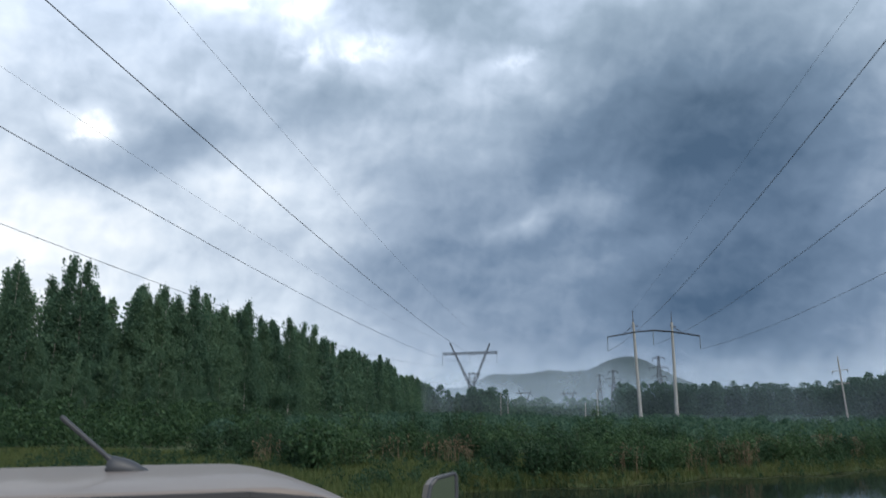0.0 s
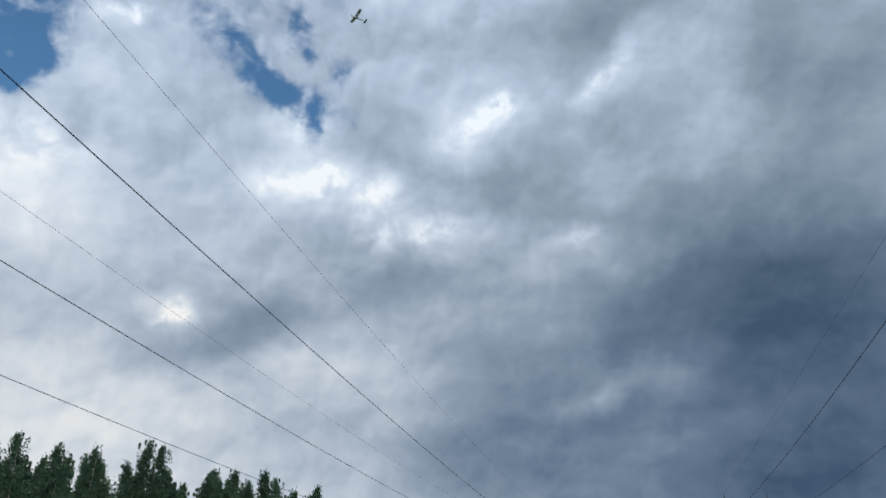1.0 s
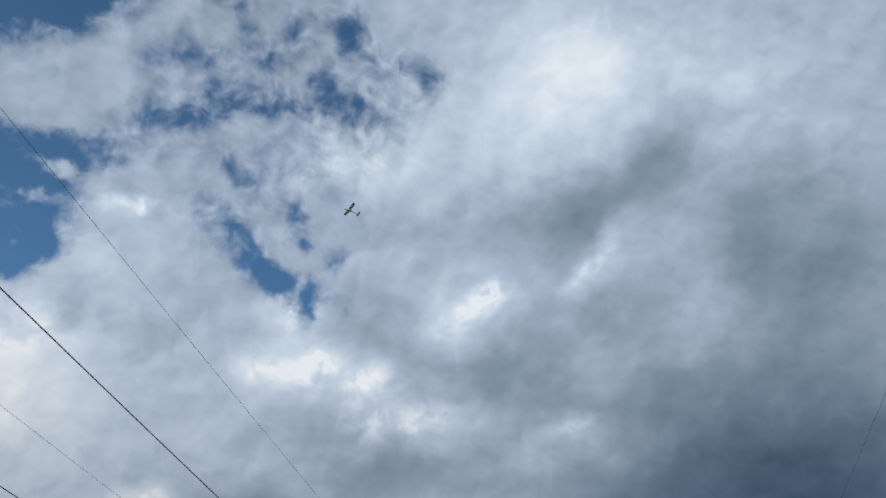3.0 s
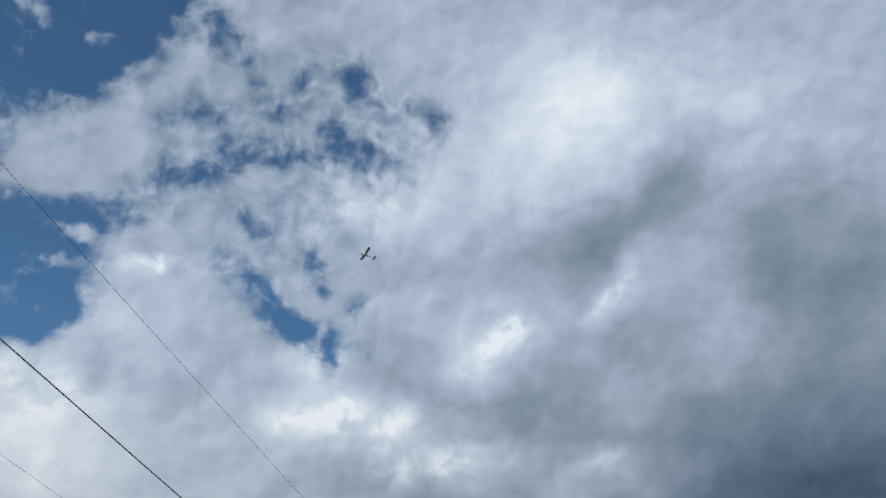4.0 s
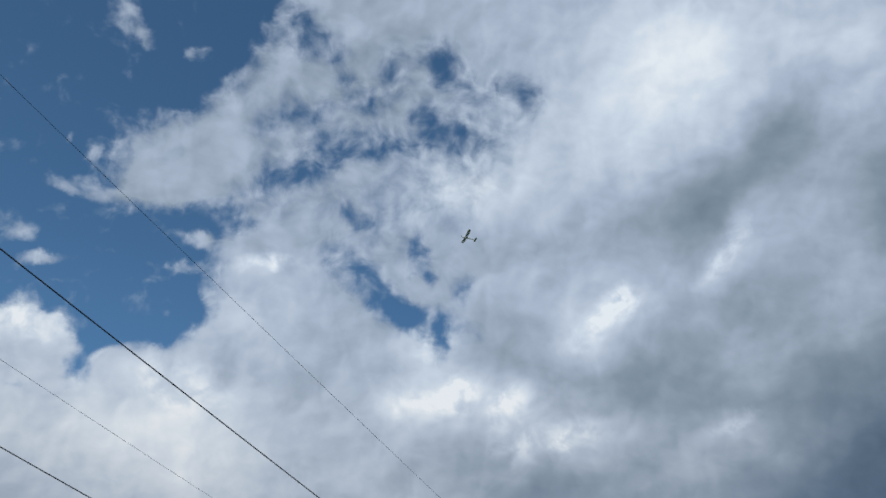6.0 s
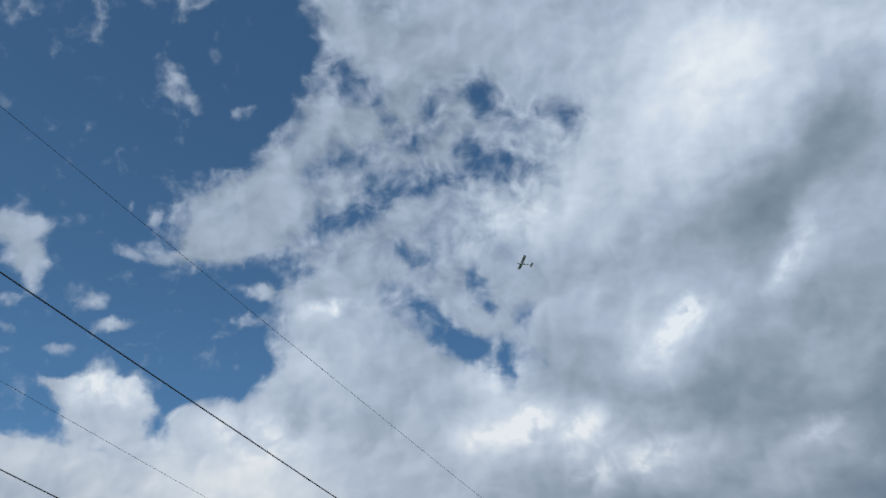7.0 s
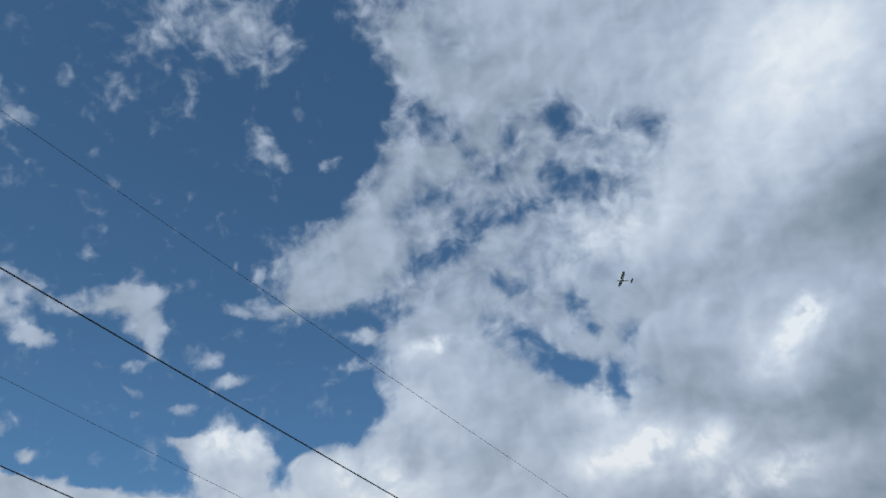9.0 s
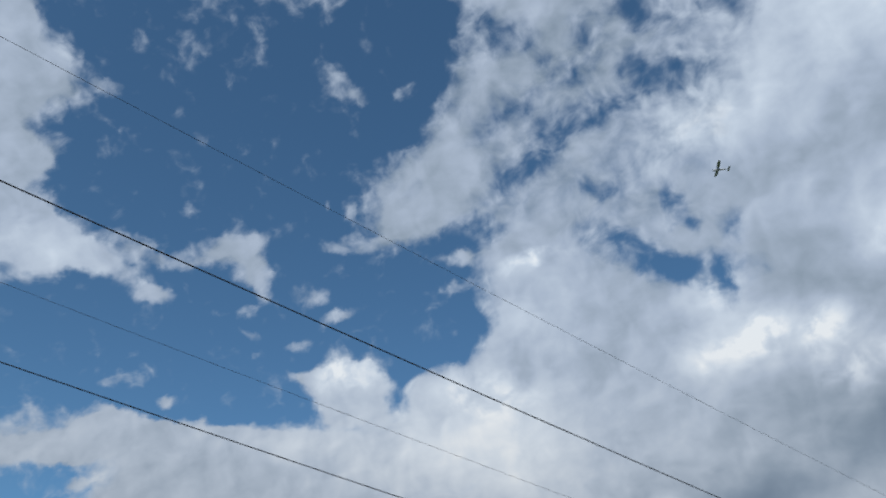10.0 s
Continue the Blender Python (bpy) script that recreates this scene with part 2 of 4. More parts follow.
def build_sky(tree):
    n = Nodes(tree)
    way = n.vec("NORMALIZE", n.add("ShaderNodeTexCoord").outputs["Generated"])
    middle = Vector((-math.sin(radians(13)) * math.cos(radians(40)), math.cos(radians(13)) * math.cos(radians(40)), math.sin(radians(40))))
    across = Vector((math.cos(radians(13)), math.sin(radians(13)), 0))
    upward = across.cross(middle)
    depth = n.math("ADD", n.vec("DOT_PRODUCT", way, tuple(middle)), 1.0)
    depth = n.math("MAXIMUM", depth, 0.05)
    k = n.math("DIVIDE", 2 * 180 / math.pi, depth)
    both = n.add("ShaderNodeCombineXYZ")
    n.put(both.inputs[0], n.math("MULTIPLY", n.vec("DOT_PRODUCT", way, tuple(across)), k))
    n.put(both.inputs[1], n.math("MULTIPLY", n.vec("DOT_PRODUCT", way, tuple(upward)), k))
    chart = both.outputs[0]
    height = n.add("ShaderNodeSeparateXYZ")
    n.put(height.inputs[0], way)
    height = height.outputs[2]

    # ragged edges: the chart is pushed about by noise at three sizes
    def push(vector, size, amount, detail):
        c = n.noise(chart, 1 / size, detail, 0.6, color=True)
        c = n.vec("SUBTRACT", c, (0.5, 0.5, 0.5))
        return n.vec("ADD", vector, n.vec("SCALE", c, scale=amount))

    rough = push(chart, 5.0, 2.6, 2.0)
    ragged = push(rough, 1.7, 1.5, 4.0)
    soft = push(chart, 6.0, 4.0, 3.0)

    def total(base, tables, vector, firm=0.0, spread=1.12):
        for table in tables:
            for px, py, rx, ry, lean, weight in table:
                m = n.add("ShaderNodeMapping")
                m.vector_type = "TEXTURE"
                n.put(m.inputs["Vector"], vector)
                m.inputs["Location"].default_value = (px, py, 0)
                m.inputs["Rotation"].default_value = (0, 0, radians(lean))
                m.inputs["Scale"].default_value = (rx * spread, ry * spread, 1000)
                g = n.add("ShaderNodeTexGradient")
                g.gradient_type = "SPHERICAL"
                n.put(g.inputs[0], m.outputs[0])
                near = n.math("MULTIPLY", g.outputs[1], firm, clamp=True) if firm else g.outputs[1]
                base = n.math("MULTIPLY_ADD", near, weight, base)
        return base

    billow = n.noise(rough, 1 / 2.3, 5.0, 0.44)
    fine = n.noise(rough, 1 / 0.9, 4.0, 0.5)
    lie = n.add("ShaderNodeMapping")
    n.put(lie.inputs["Vector"], soft)
    lie.inputs["Rotation"].default_value = (0, 0, radians(-24))
    lie.inputs["Scale"].default_value = (0.55, 1.25, 1)
    broad = n.noise(lie.outputs[0], 1 / 9.0, 7.0, 0.55)

    cover = n.math("MAXIMUM", total(2.5, (BLUE_GAPS, BLUE_GAPS_MORE), ragged, 1.5, 1.5), -0.72)
    cover = total(cover, (BROKEN_CLOUD, BROKEN_CLOUD_MORE, BROKEN_CLOUD_LAST), ragged, 1.5, 1.5)
    cover = n.math("MINIMUM", total(cover, (SMALL_CLOUDS, SMALL_CLOUDS_MORE, SMALL_CLOUDS_LAST, SMALL_CLOUDS_REST), ragged, 1.5, 1.5), 2.4)
    loose = n.math("SUBTRACT", 1.0, n.smooth(cover, 0.8, 2.2))
    cover = n.math("MULTIPLY_ADD", n.math("SUBTRACT", billow, 0.5), n.math("MULTIPLY", loose, 3.8), cover)
    cover = n.math("MULTIPLY_ADD", n.math("SUBTRACT", fine, 0.5), n.math("MULTIPLY", loose, 2.4), cover)
    veil = n.math("POWER", n.smooth(cover, -0.45, 2.15), 1.2)

    light = total(0.58, (BRIGHT_CLOUD, BRIGHT_CLOUD_MORE, DARK_CLOUD, DARK_CLOUD_MORE), soft)
    calm = n.math("MULTIPLY_ADD", n.smooth(light, 0.40, 0.72), 0.35, n.math("MULTIPLY", loose, 0.65))
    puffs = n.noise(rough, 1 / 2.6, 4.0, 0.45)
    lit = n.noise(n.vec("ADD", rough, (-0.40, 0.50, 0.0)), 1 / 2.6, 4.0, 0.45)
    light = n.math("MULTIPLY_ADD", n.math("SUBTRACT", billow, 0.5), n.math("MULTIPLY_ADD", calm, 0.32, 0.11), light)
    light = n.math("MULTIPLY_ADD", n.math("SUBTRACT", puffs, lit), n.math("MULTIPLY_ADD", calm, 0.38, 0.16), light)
    light = n.math("MULTIPLY_ADD", n.math("SUBTRACT", broad, 0.5), n.math("MULTIPLY_ADD", calm, 0.10, 0.30), light)
    light = n.math("MULTIPLY_ADD", n.math("SUBTRACT", fine, 0.5), n.math("MULTIPLY_ADD", calm, 0.06, 0.02), light)
    # thin haze lifts the cloud deck towards the horizon
    crest = total(0.0, (CLOUD_CRESTS, CLOUD_CRESTS_MORE), ragged, 1.3)
    light = n.math("MULTIPLY_ADD", crest, n.math("MULTIPLY", n.math("MULTIPLY", n.smooth(fine, 0.25, 0.65), n.smooth(billow, 0.25, 0.65)), 2.1), light)
    thin = n.math("SUBTRACT", 1.0, n.smooth(cover, 0.3, 1.5))
    light = n.math("MULTIPLY_ADD", thin, 0.07, light)
    low = n.smooth(height, 0.20, 0.02)
    light = n.math("MULTIPLY_ADD", low, 0.14, light)

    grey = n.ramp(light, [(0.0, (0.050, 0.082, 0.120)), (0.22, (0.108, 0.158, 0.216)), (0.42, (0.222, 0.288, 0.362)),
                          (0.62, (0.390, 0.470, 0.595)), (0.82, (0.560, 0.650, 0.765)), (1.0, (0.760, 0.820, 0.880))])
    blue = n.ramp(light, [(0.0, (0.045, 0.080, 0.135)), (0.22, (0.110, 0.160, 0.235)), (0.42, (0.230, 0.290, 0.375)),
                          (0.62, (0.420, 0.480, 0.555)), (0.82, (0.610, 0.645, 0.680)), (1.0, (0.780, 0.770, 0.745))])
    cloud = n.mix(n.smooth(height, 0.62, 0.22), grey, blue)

    sky = n.add("ShaderNodeTexSky")
    sky.sky_type, sky.sun_disc = "NISHITA", False
    sky.sun_elevation, sky.sun_rotation = SUN_HEIGHT, SUN_TURN
    sky.altitude, sky.air_density, sky.dust_density, sky.ozone_density = 200, 1.0, 0.5, 1.2
    clear = n.vec("SCALE", n.mix(1.0, sky.outputs[0], (0.66, 1.0, 1.14), "MULTIPLY"), scale=SKY_STRENGTH)
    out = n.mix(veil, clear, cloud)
    back = n.add("ShaderNodeBackground")
    n.put(back.inputs[0], out)
    back.inputs[1].default_value = 1.0
    n.put(n.add("ShaderNodeOutputWorld").inputs[0], back.outputs[0])


SKY_STRENGTH = 0.098
build_sky(world.node_tree)

sun = new("sun", bpy.data.lights.new("sun", "SUN"))
sun.data.energy, sun.data.angle, sun.data.color = 1.3, radians(20), (1.0, 0.94, 0.86)
sun.matrix_world = look((0, 0, 60), (60 * math.cos(SUN_HEIGHT) * math.sin(-SUN_TURN), -60 * math.cos(SUN_HEIGHT) * math.cos(SUN_TURN), 60 - 60 * math.sin(SUN_HEIGHT)))

# ---------------------------------------------------------------- materials
def material(name):
    m = bpy.data.materials.new(name)
    m.use_nodes = True
    n = Nodes(m.node_tree)
    out = n.add("ShaderNodeOutputMaterial")
    return m, n, out


def surface(name, colors, rough=0.7, metal=0.0, size=1.0, bump=0.0, island=0.0, each=0.0, grain=8.0, coat=0.0):
    """A plain surface: two scales of noise between colours, fine relief."""
    m, n, out = material(name)
    p = n.add("ShaderNodeBsdfPrincipled")
    where = n.add("ShaderNodeTexCoord").outputs["Object"]
    big = n.noise(where, 1 / size, 5.0, 0.6)
    small = n.noise(where, grain / size, 6.0, 0.65)
    mixed = n.math("MULTIPLY_ADD", small, 0.45, n.math("MULTIPLY", big, 0.55))
    if island:
        g = n.add("ShaderNodeNewGeometry")
        mixed = n.math("MULTIPLY_ADD", n.math("SUBTRACT", g.outputs["Random Per Island"], 0.5), island, mixed)
    if each:
        g = n.add("ShaderNodeObjectInfo")
        mixed = n.math("MULTIPLY_ADD", n.math("SUBTRACT", g.outputs["Random"], 0.5), each, mixed)
    k = len(colors) - 1
    n.put(p.inputs["Base Color"], n.ramp(mixed, [(0.25 + 0.5 * i / k, c) for i, c in enumerate(colors)]))
    n.put(p.inputs["Roughness"], n.math("MULTIPLY_ADD", small, 0.2, rough - 0.1))
    p.inputs["Metallic"].default_value = metal
    p.inputs["Coat Weight"].default_value = coat
    if bump:
        b = n.add("ShaderNodeBump")
        b.inputs["Strength"].default_value = 0.6
        b.inputs["Distance"].default_value = bump
        n.put(b.inputs["Height"], small)
        n.put(p.inputs["Normal"], b.outputs[0])
    n.put(out.inputs[0], p.outputs[0])
    return m


def foliage(name, colors, lets_light=0.35, size=3.0, each=0.5):
    """Leaves: each clump of its own tint, light shining through."""
    m, n, out = material(name)
    g = n.add("ShaderNodeNewGeometry")
    where = n.add("ShaderNodeTexCoord").outputs["Object"]
    v = n.math("MULTIPLY_ADD", n.noise(where, 1 / size, 3.0, 0.6), 0.5, n.math("MULTIPLY", g.outputs["Random Per Island"], 0.5))
    info = n.add("ShaderNodeObjectInfo")
    v = n.math("MULTIPLY_ADD", n.math("SUBTRACT", info.outputs["Random"], 0.5), each, v)
    k = len(colors) - 1
    col = n.ramp(v, [(0.15 + 0.7 * i / k, c) for i, c in enumerate(colors)])
    d = n.add("ShaderNodeBsdfPrincipled")
    n.put(d.inputs["Base Color"], col)
    d.inputs["Roughness"].default_value = 0.65
    d.inputs["Specular IOR Level"].default_value = 0.25
    t = n.add("ShaderNodeBsdfTranslucent")
    n.put(t.inputs[0], col)
    mx = n.add("ShaderNodeMixShader")
    mx.inputs[0].default_value = lets_light
    n.put(mx.inputs[1], d.outputs[0])
    n.put(mx.inputs[2], t.outputs[0])
    n.put(out.inputs[0], mx.outputs[0])
    return m


M_STEEL = surface("galvanised_steel", [(0.030, 0.036, 0.048), (0.050, 0.058, 0.072), (0.085, 0.092, 0.105)], 0.6, 0.3, 0.6, 0.002)
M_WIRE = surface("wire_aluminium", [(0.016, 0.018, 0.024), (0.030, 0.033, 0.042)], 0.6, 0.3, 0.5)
M_CONCRETE = surface("pole_concrete", [(0.19, 0.195, 0.19), (0.26, 0.26, 0.25), (0.33, 0.325, 0.31)], 0.85, 0.0, 0.8, 0.004)
M_INSULATOR = surface("insulator_glass", [(0.06, 0.08, 0.08), (0.12, 0.14, 0.14)], 0.3, 0.0, 0.3)
M_WOOD_POLE = surface("weathered_pole_wood", [(0.16, 0.15, 0.14), (0.26, 0.25, 0.23), (0.34, 0.33, 0.31)], 0.9, 0.0, 0.4, 0.004)
M_BARK = surface("birch_bark", [(0.10, 0.10, 0.09), (0.30, 0.29, 0.27), (0.55, 0.54, 0.50)], 0.85, 0.0, 0.35, 0.004, each=0.3)
M_TWIG = surface("brown_twigs", [(0.035, 0.030, 0.022), (0.065, 0.055, 0.040)], 0.9, 0.0, 0.3)
# birch green raised and cooled, so the colour carries the haze over the forest
M_LEAF = foliage("birch_leaves_haze_lifted", [(0.052, 0.104, 0.070), (0.084, 0.158, 0.096), (0.125, 0.210, 0.124)], 0.5)
M_LEAF_FAR = foliage("far_leaves", [(0.040, 0.086, 0.062), (0.060, 0.120, 0.078), (0.092, 0.160, 0.096)], 0.45, 12.0)
M_BUSH = foliage("willow_leaves", [(0.023, 0.054, 0.027), (0.041, 0.087, 0.039), (0.070, 0.126, 0.053)], 0.35, 1.2, 0.6)
M_GRASS = foliage("bank_grass", [(0.038, 0.066, 0.022), (0.076, 0.108, 0.034), (0.146, 0.150, 0.062)], 0.35, 2.5, 0.3)
M_WEED = foliage("dry_fireweed", [(0.110, 0.085, 0.050), (0.185, 0.135, 0.085), (0.300, 0.230, 0.160)], 0.3, 1.0, 0.4)
M_GROUND = surface("meadow_soil", [(0.030, 0.045, 0.016), (0.052, 0.074, 0.024), (0.085, 0.098, 0.036)], 0.95, 0.0, 6.0, 0.05, grain=20.0)
# forest green shifted to blue: the distance haze is in the hill's colour
M_HILL_HAZED = surface("forested_hill_haze_tint", [(0.014, 0.030, 0.032), (0.024, 0.045, 0.046), (0.038, 0.064, 0.062)], 0.95, 0.0, 140.0, 6.0, grain=12.0)
M_PLANE = surface("aircraft_paint", [(0.62, 0.70, 0.82), (0.70, 0.77, 0.86)], 0.45, 0.0, 2.0)


# ---------------------------------------------------------------- helpers of the builder
def empty_thing(name, place, label, category, group="", kind=""):
    ob = new(name)
    ob.empty_display_size = 0.2
    ob.location = place
    return tagged(ob, label, category, group, kind)


def mesh_object(name, verts, faces, mat, parent=None, label="", smooth=False):
    me = bpy.data.meshes.new(name)
    me.from_pydata([tuple(v) for v in verts], [], [tuple(f) for f in faces])
    me.materials.append(mat)
    if smooth:
        me.polygons.foreach_set("use_smooth", [True] * len(me.polygons))
    ob = new(name, me)
    if parent is not None:
        ob.parent = parent
    return tagged(ob, label)


def part(name, bm, mat, parent=None, label="", smooth=False):
    bmesh.ops.recalc_face_normals(bm, faces=bm.faces)
    me = bpy.data.meshes.new(name)
    bm.to_mesh(me)
    bm.free()
    me.materials.append(mat)
    if smooth:
        me.polygons.foreach_set("use_smooth", [True] * len(me.polygons))
    ob = new(name, me)
    if parent is not None:
        ob.parent = parent
    return tagged(ob, label)


def add_rod(bm, a, b, ra, rb=None, sides=6):
    """A tapered rod from a to b."""
    a, b = Vector(a), Vector(b)
    rb = ra if rb is None else rb
    d = b - a
    q = d.to_track_quat("Z", "Y").to_matrix()
    rings = []
    for p, r in ((a, ra), (b, rb)):
        rings.append([bm.verts.new(p + q @ Vector((r * math.cos(2 * math.pi * i / sides), r * math.sin(2 * math.pi * i / sides), 0))) for i in range(sides)])
    for i in range(sides):
        j = (i + 1) % sides
        bm.faces.new((rings[0][i], rings[0][j], rings[1][j], rings[1][i]))
    bm.faces.new(rings[0][::-1])
    bm.faces.new(rings[1])


def add_box(bm, middle, size, m=None):
    m = Matrix.Translation(middle) if m is None else m
    bmesh.ops.create_cube(bm, size=1.0, matrix=m @ Matrix.Diagonal((*size, 1)))


def add_lattice(bm, a, b, wa, wb, bays, r):
    """A square lattice mast from a to b: four chords, rungs and diagonals. wa, wb: its half widths."""
    a, b = Vector(a), Vector(b)
    q = (b - a).to_track_quat("Z", "Y").to_matrix()
    corner = ((1, 1), (-1, 1), (-1, -1), (1, -1))

    def at(k, i):
        w = wa + (wb - wa) * k
        return a.lerp(b, k) + q @ Vector((corner[i][0] * w, corner[i][1] * w, 0))

    for i in range(4):
        add_rod(bm, at(0, i), at(1, i), r, sides=4)
    for s in range(bays):
        k0, k1 = s / bays, (s + 1) / bays
        for i in range(4):
            j = (i + 1) % 4
            add_rod(bm, at(k0, i), at(k1, j), r * 0.6, sides=3)
            add_rod(bm, at(k1, i), at(k1, j), r * 0.6, sides=3)
            if s % 2:
                add_rod(bm, at(k0, j), at(k1, i), r * 0.6, sides=3)


def add_insulator(bm, top, bottom, r=0.16, discs=14):
    """A string of discs."""
    top, bottom = Vector(top), Vector(bottom)
    add_rod(bm, top, bottom, r * 0.3, sides=5)
    for i in range(discs):
        p = top.lerp(bottom, (i + 0.7) / (discs + 0.6))
        add_rod(bm, p + Vector((0, 0, 0.05)), p - Vector((0, 0, 0.03)), r * 0.45, r, sides=7)


# ---------------------------------------------------------------- ground, water, hills
GROUND = -1.1
WATER = -1.7


def bank(x):
    """How far off the far shore of the pond lies."""
    return 32.6 + 0.60 * x + 0.6 * math.sin(x * 0.5) + 0.35 * math.sin(x * 1.3 + 1)


def ease(v, lo, hi):
    k = min(1.0, max(0.0, (v - lo) / (hi - lo)))
    return k * k * (3 - 2 * k)


def ground_height(x, y):
    d = math.hypot(x, y)
    z = GROUND * ease(y, 6.0, 16.0)
    z += 0.10 * noise.noise((x * 0.15, y * 0.15, 0)) * ease(d, 8, 20)
    z -= 0.42 * ease(x, -1.0, 3.0) * (1 - ease(y - bank(x), 0.0, 7.0)) * ease(y, 9.0, 14.0)
    inside = ease(x, -1.0, 3.0) * ease(bank(x) - y, -0.6, 0.9) * ease(y, 9.0, 14.0)
    z = z * (1 - inside) - 2.6 * inside
    return z


def build_ground():
    def steps(lo, hi, fine_lo, fine_hi, fine, grow):
        v = list(np.arange(fine_lo, fine_hi + 0.01, fine))
        s = fine
        while v[-1] < hi:
            s *= grow
            v.append(v[-1] + s)
        s = fine
        while v[0] > lo:
            s *= grow
            v.insert(0, v[0] - s)
        return v

    xs, ys = steps(-4200, 4200, -30, 60, 1.0, 1.3), steps(-4200, 4600, -4, 70, 0.8, 1.3)
    verts = [(x, y, ground_height(x, y)) for y in ys for x in xs]
    w = len(xs)
    faces = [(j * w + i, j * w + i + 1, (j + 1) * w + i + 1, (j + 1) * w + i) for j in range(len(ys) - 1) for i in range(w - 1)]
    ob = mesh_object("ground", verts, faces, M_GROUND, smooth=True)
    tagged(ob, "green meadow ground sloping down to a pond", "ground", kind="structure")


build_ground()

m, n, out = material("pond_water")
p = n.add("ShaderNodeBsdfPrincipled")
p.inputs["Base Color"].default_value = (0.012, 0.018, 0.014, 1)
p.inputs["Roughness"].default_value = 0.06
p.inputs["IOR"].default_value = 1.33
b = n.add("ShaderNodeBump")
b.inputs["Strength"].default_value = 0.07
b.inputs["Distance"].default_value = 0.05
n.put(b.inputs["Height"], n.noise(n.add("ShaderNodeTexCoord").outputs["Object"], 1.6, 4.0, 0.55))
n.put(p.inputs["Normal"], b.outputs[0])
n.put(out.inputs[0], p.outputs[0])
M_WATER = m
water = mesh_object("water", [(-2, 9, WATER), (70, 9, WATER), (70, 76, WATER), (-2, 36, WATER)], [(0, 1, 2, 3)], M_WATER)
tagged(water, "dark still pond water reflecting the bank", "water", kind="structure")


def hill_height(u):
    """The far ridge: height over distance, by direction."""
    h = 0.029
    h += 0.036 * math.exp(-((u - 0.262) / 0.058) ** 2) + 0.017 * math.exp(-((u - 0.205) / 0.06) ** 2)
    h += 0.019 * ease(u, 0.02, 0.075) * (1 - ease(u, 0.135, 0.20))
    h += 0.006 * math.exp(-((u - 0.46) / 0.12) ** 2)
    return h


def build_hills():
    us = np.linspace(-0.9, 1.3, 661)
    verts, rows = [], 14
    for r in range(rows):
        k = r / (rows - 1)
        d = 2300 + 900 * k
        for u in us:
            crest = hill_height(u) * 2900
            z = -8 + (crest + 8) * math.sin(min(1.0, k * 1.35) * math.pi / 2) ** 1.3
            z += 8.0 * k * noise.noise((u * 40, d * 0.01, 0)) + 9.0 * k * noise.noise((u * 190, d * 0.03, 5))
            verts.append((u * d, d, z + EYE))
    w = len(us)
    faces = [(j * w + i, j * w + i + 1, (j + 1) * w + i + 1, (j + 1) * w + i) for j in range(rows - 1) for i in range(w - 1)]
    tagged(mesh_object("hill_range", verts, faces, M_HILL_HAZED, smooth=True), "wooded hills on the horizon, coloured blue-green for distance haze", "hills", kind="structure")


build_hills()


def mist_material(name, thick, low, high, size, seed, x0, x1):
    """Thin mist on a sheet: a pale blue tint imitates hazy air, denser near the ground."""
    m, n, out = material(name)
    pos = n.add("ShaderNodeNewGeometry").outputs["Position"]
    split = n.add("ShaderNodeSeparateXYZ")
    n.put(split.inputs[0], pos)
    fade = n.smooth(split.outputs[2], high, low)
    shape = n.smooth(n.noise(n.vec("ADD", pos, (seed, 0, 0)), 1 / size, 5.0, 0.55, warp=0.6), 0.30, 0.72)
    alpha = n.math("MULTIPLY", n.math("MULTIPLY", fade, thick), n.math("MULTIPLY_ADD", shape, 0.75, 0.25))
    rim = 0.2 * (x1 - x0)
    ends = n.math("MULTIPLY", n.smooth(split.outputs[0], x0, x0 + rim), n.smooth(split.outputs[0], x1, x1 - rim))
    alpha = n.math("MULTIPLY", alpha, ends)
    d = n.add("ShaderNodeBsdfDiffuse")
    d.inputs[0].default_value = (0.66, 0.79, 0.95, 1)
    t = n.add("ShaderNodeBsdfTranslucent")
    t.inputs[0].default_value = (0.66, 0.79, 0.95, 1)
    a = n.add("ShaderNodeAddShader")
    half = n.add("ShaderNodeMixShader")
    half.inputs[0].default_value = 0.5
    n.put(half.inputs[1], d.outputs[0])
    n.put(half.inputs[2], t.outputs[0])
    clear = n.add("ShaderNodeBsdfTransparent")
    mx = n.add("ShaderNodeMixShader")
    n.put(mx.inputs[0], alpha)
    n.put(mx.inputs[1], clear.outputs[0])
    n.put(mx.inputs[2], half.outputs[0])
    n.put(out.inputs[0], mx.outputs[0])
    return m


def build_mist(distance, top, thick, size, seed, u0, u1):
    us = np.linspace(u0, u1, 40)
    verts = [(u * distance, distance + 0.05 * distance * math.sin(u * 9), z) for z in (GROUND - 0.5, top * 0.5, top) for u in us]
    w = len(us)
    faces = [(j * w + i, j * w + i + 1, (j + 1) * w + i + 1, (j + 1) * w + i) for j in range(2) for i in range(w - 1)]
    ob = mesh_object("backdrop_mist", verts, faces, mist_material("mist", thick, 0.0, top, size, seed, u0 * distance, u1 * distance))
    ob.visible_shadow = False
    tagged(ob, "thin pale blue mist sheet standing in for valley haze", "mist", kind="structure")


# upright sheets at five distances, added to veil what lies behind in haze
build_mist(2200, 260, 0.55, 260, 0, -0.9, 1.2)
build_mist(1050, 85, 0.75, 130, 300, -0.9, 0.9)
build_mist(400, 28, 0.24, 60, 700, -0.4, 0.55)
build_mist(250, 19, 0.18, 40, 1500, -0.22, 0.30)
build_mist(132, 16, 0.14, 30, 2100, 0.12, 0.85)


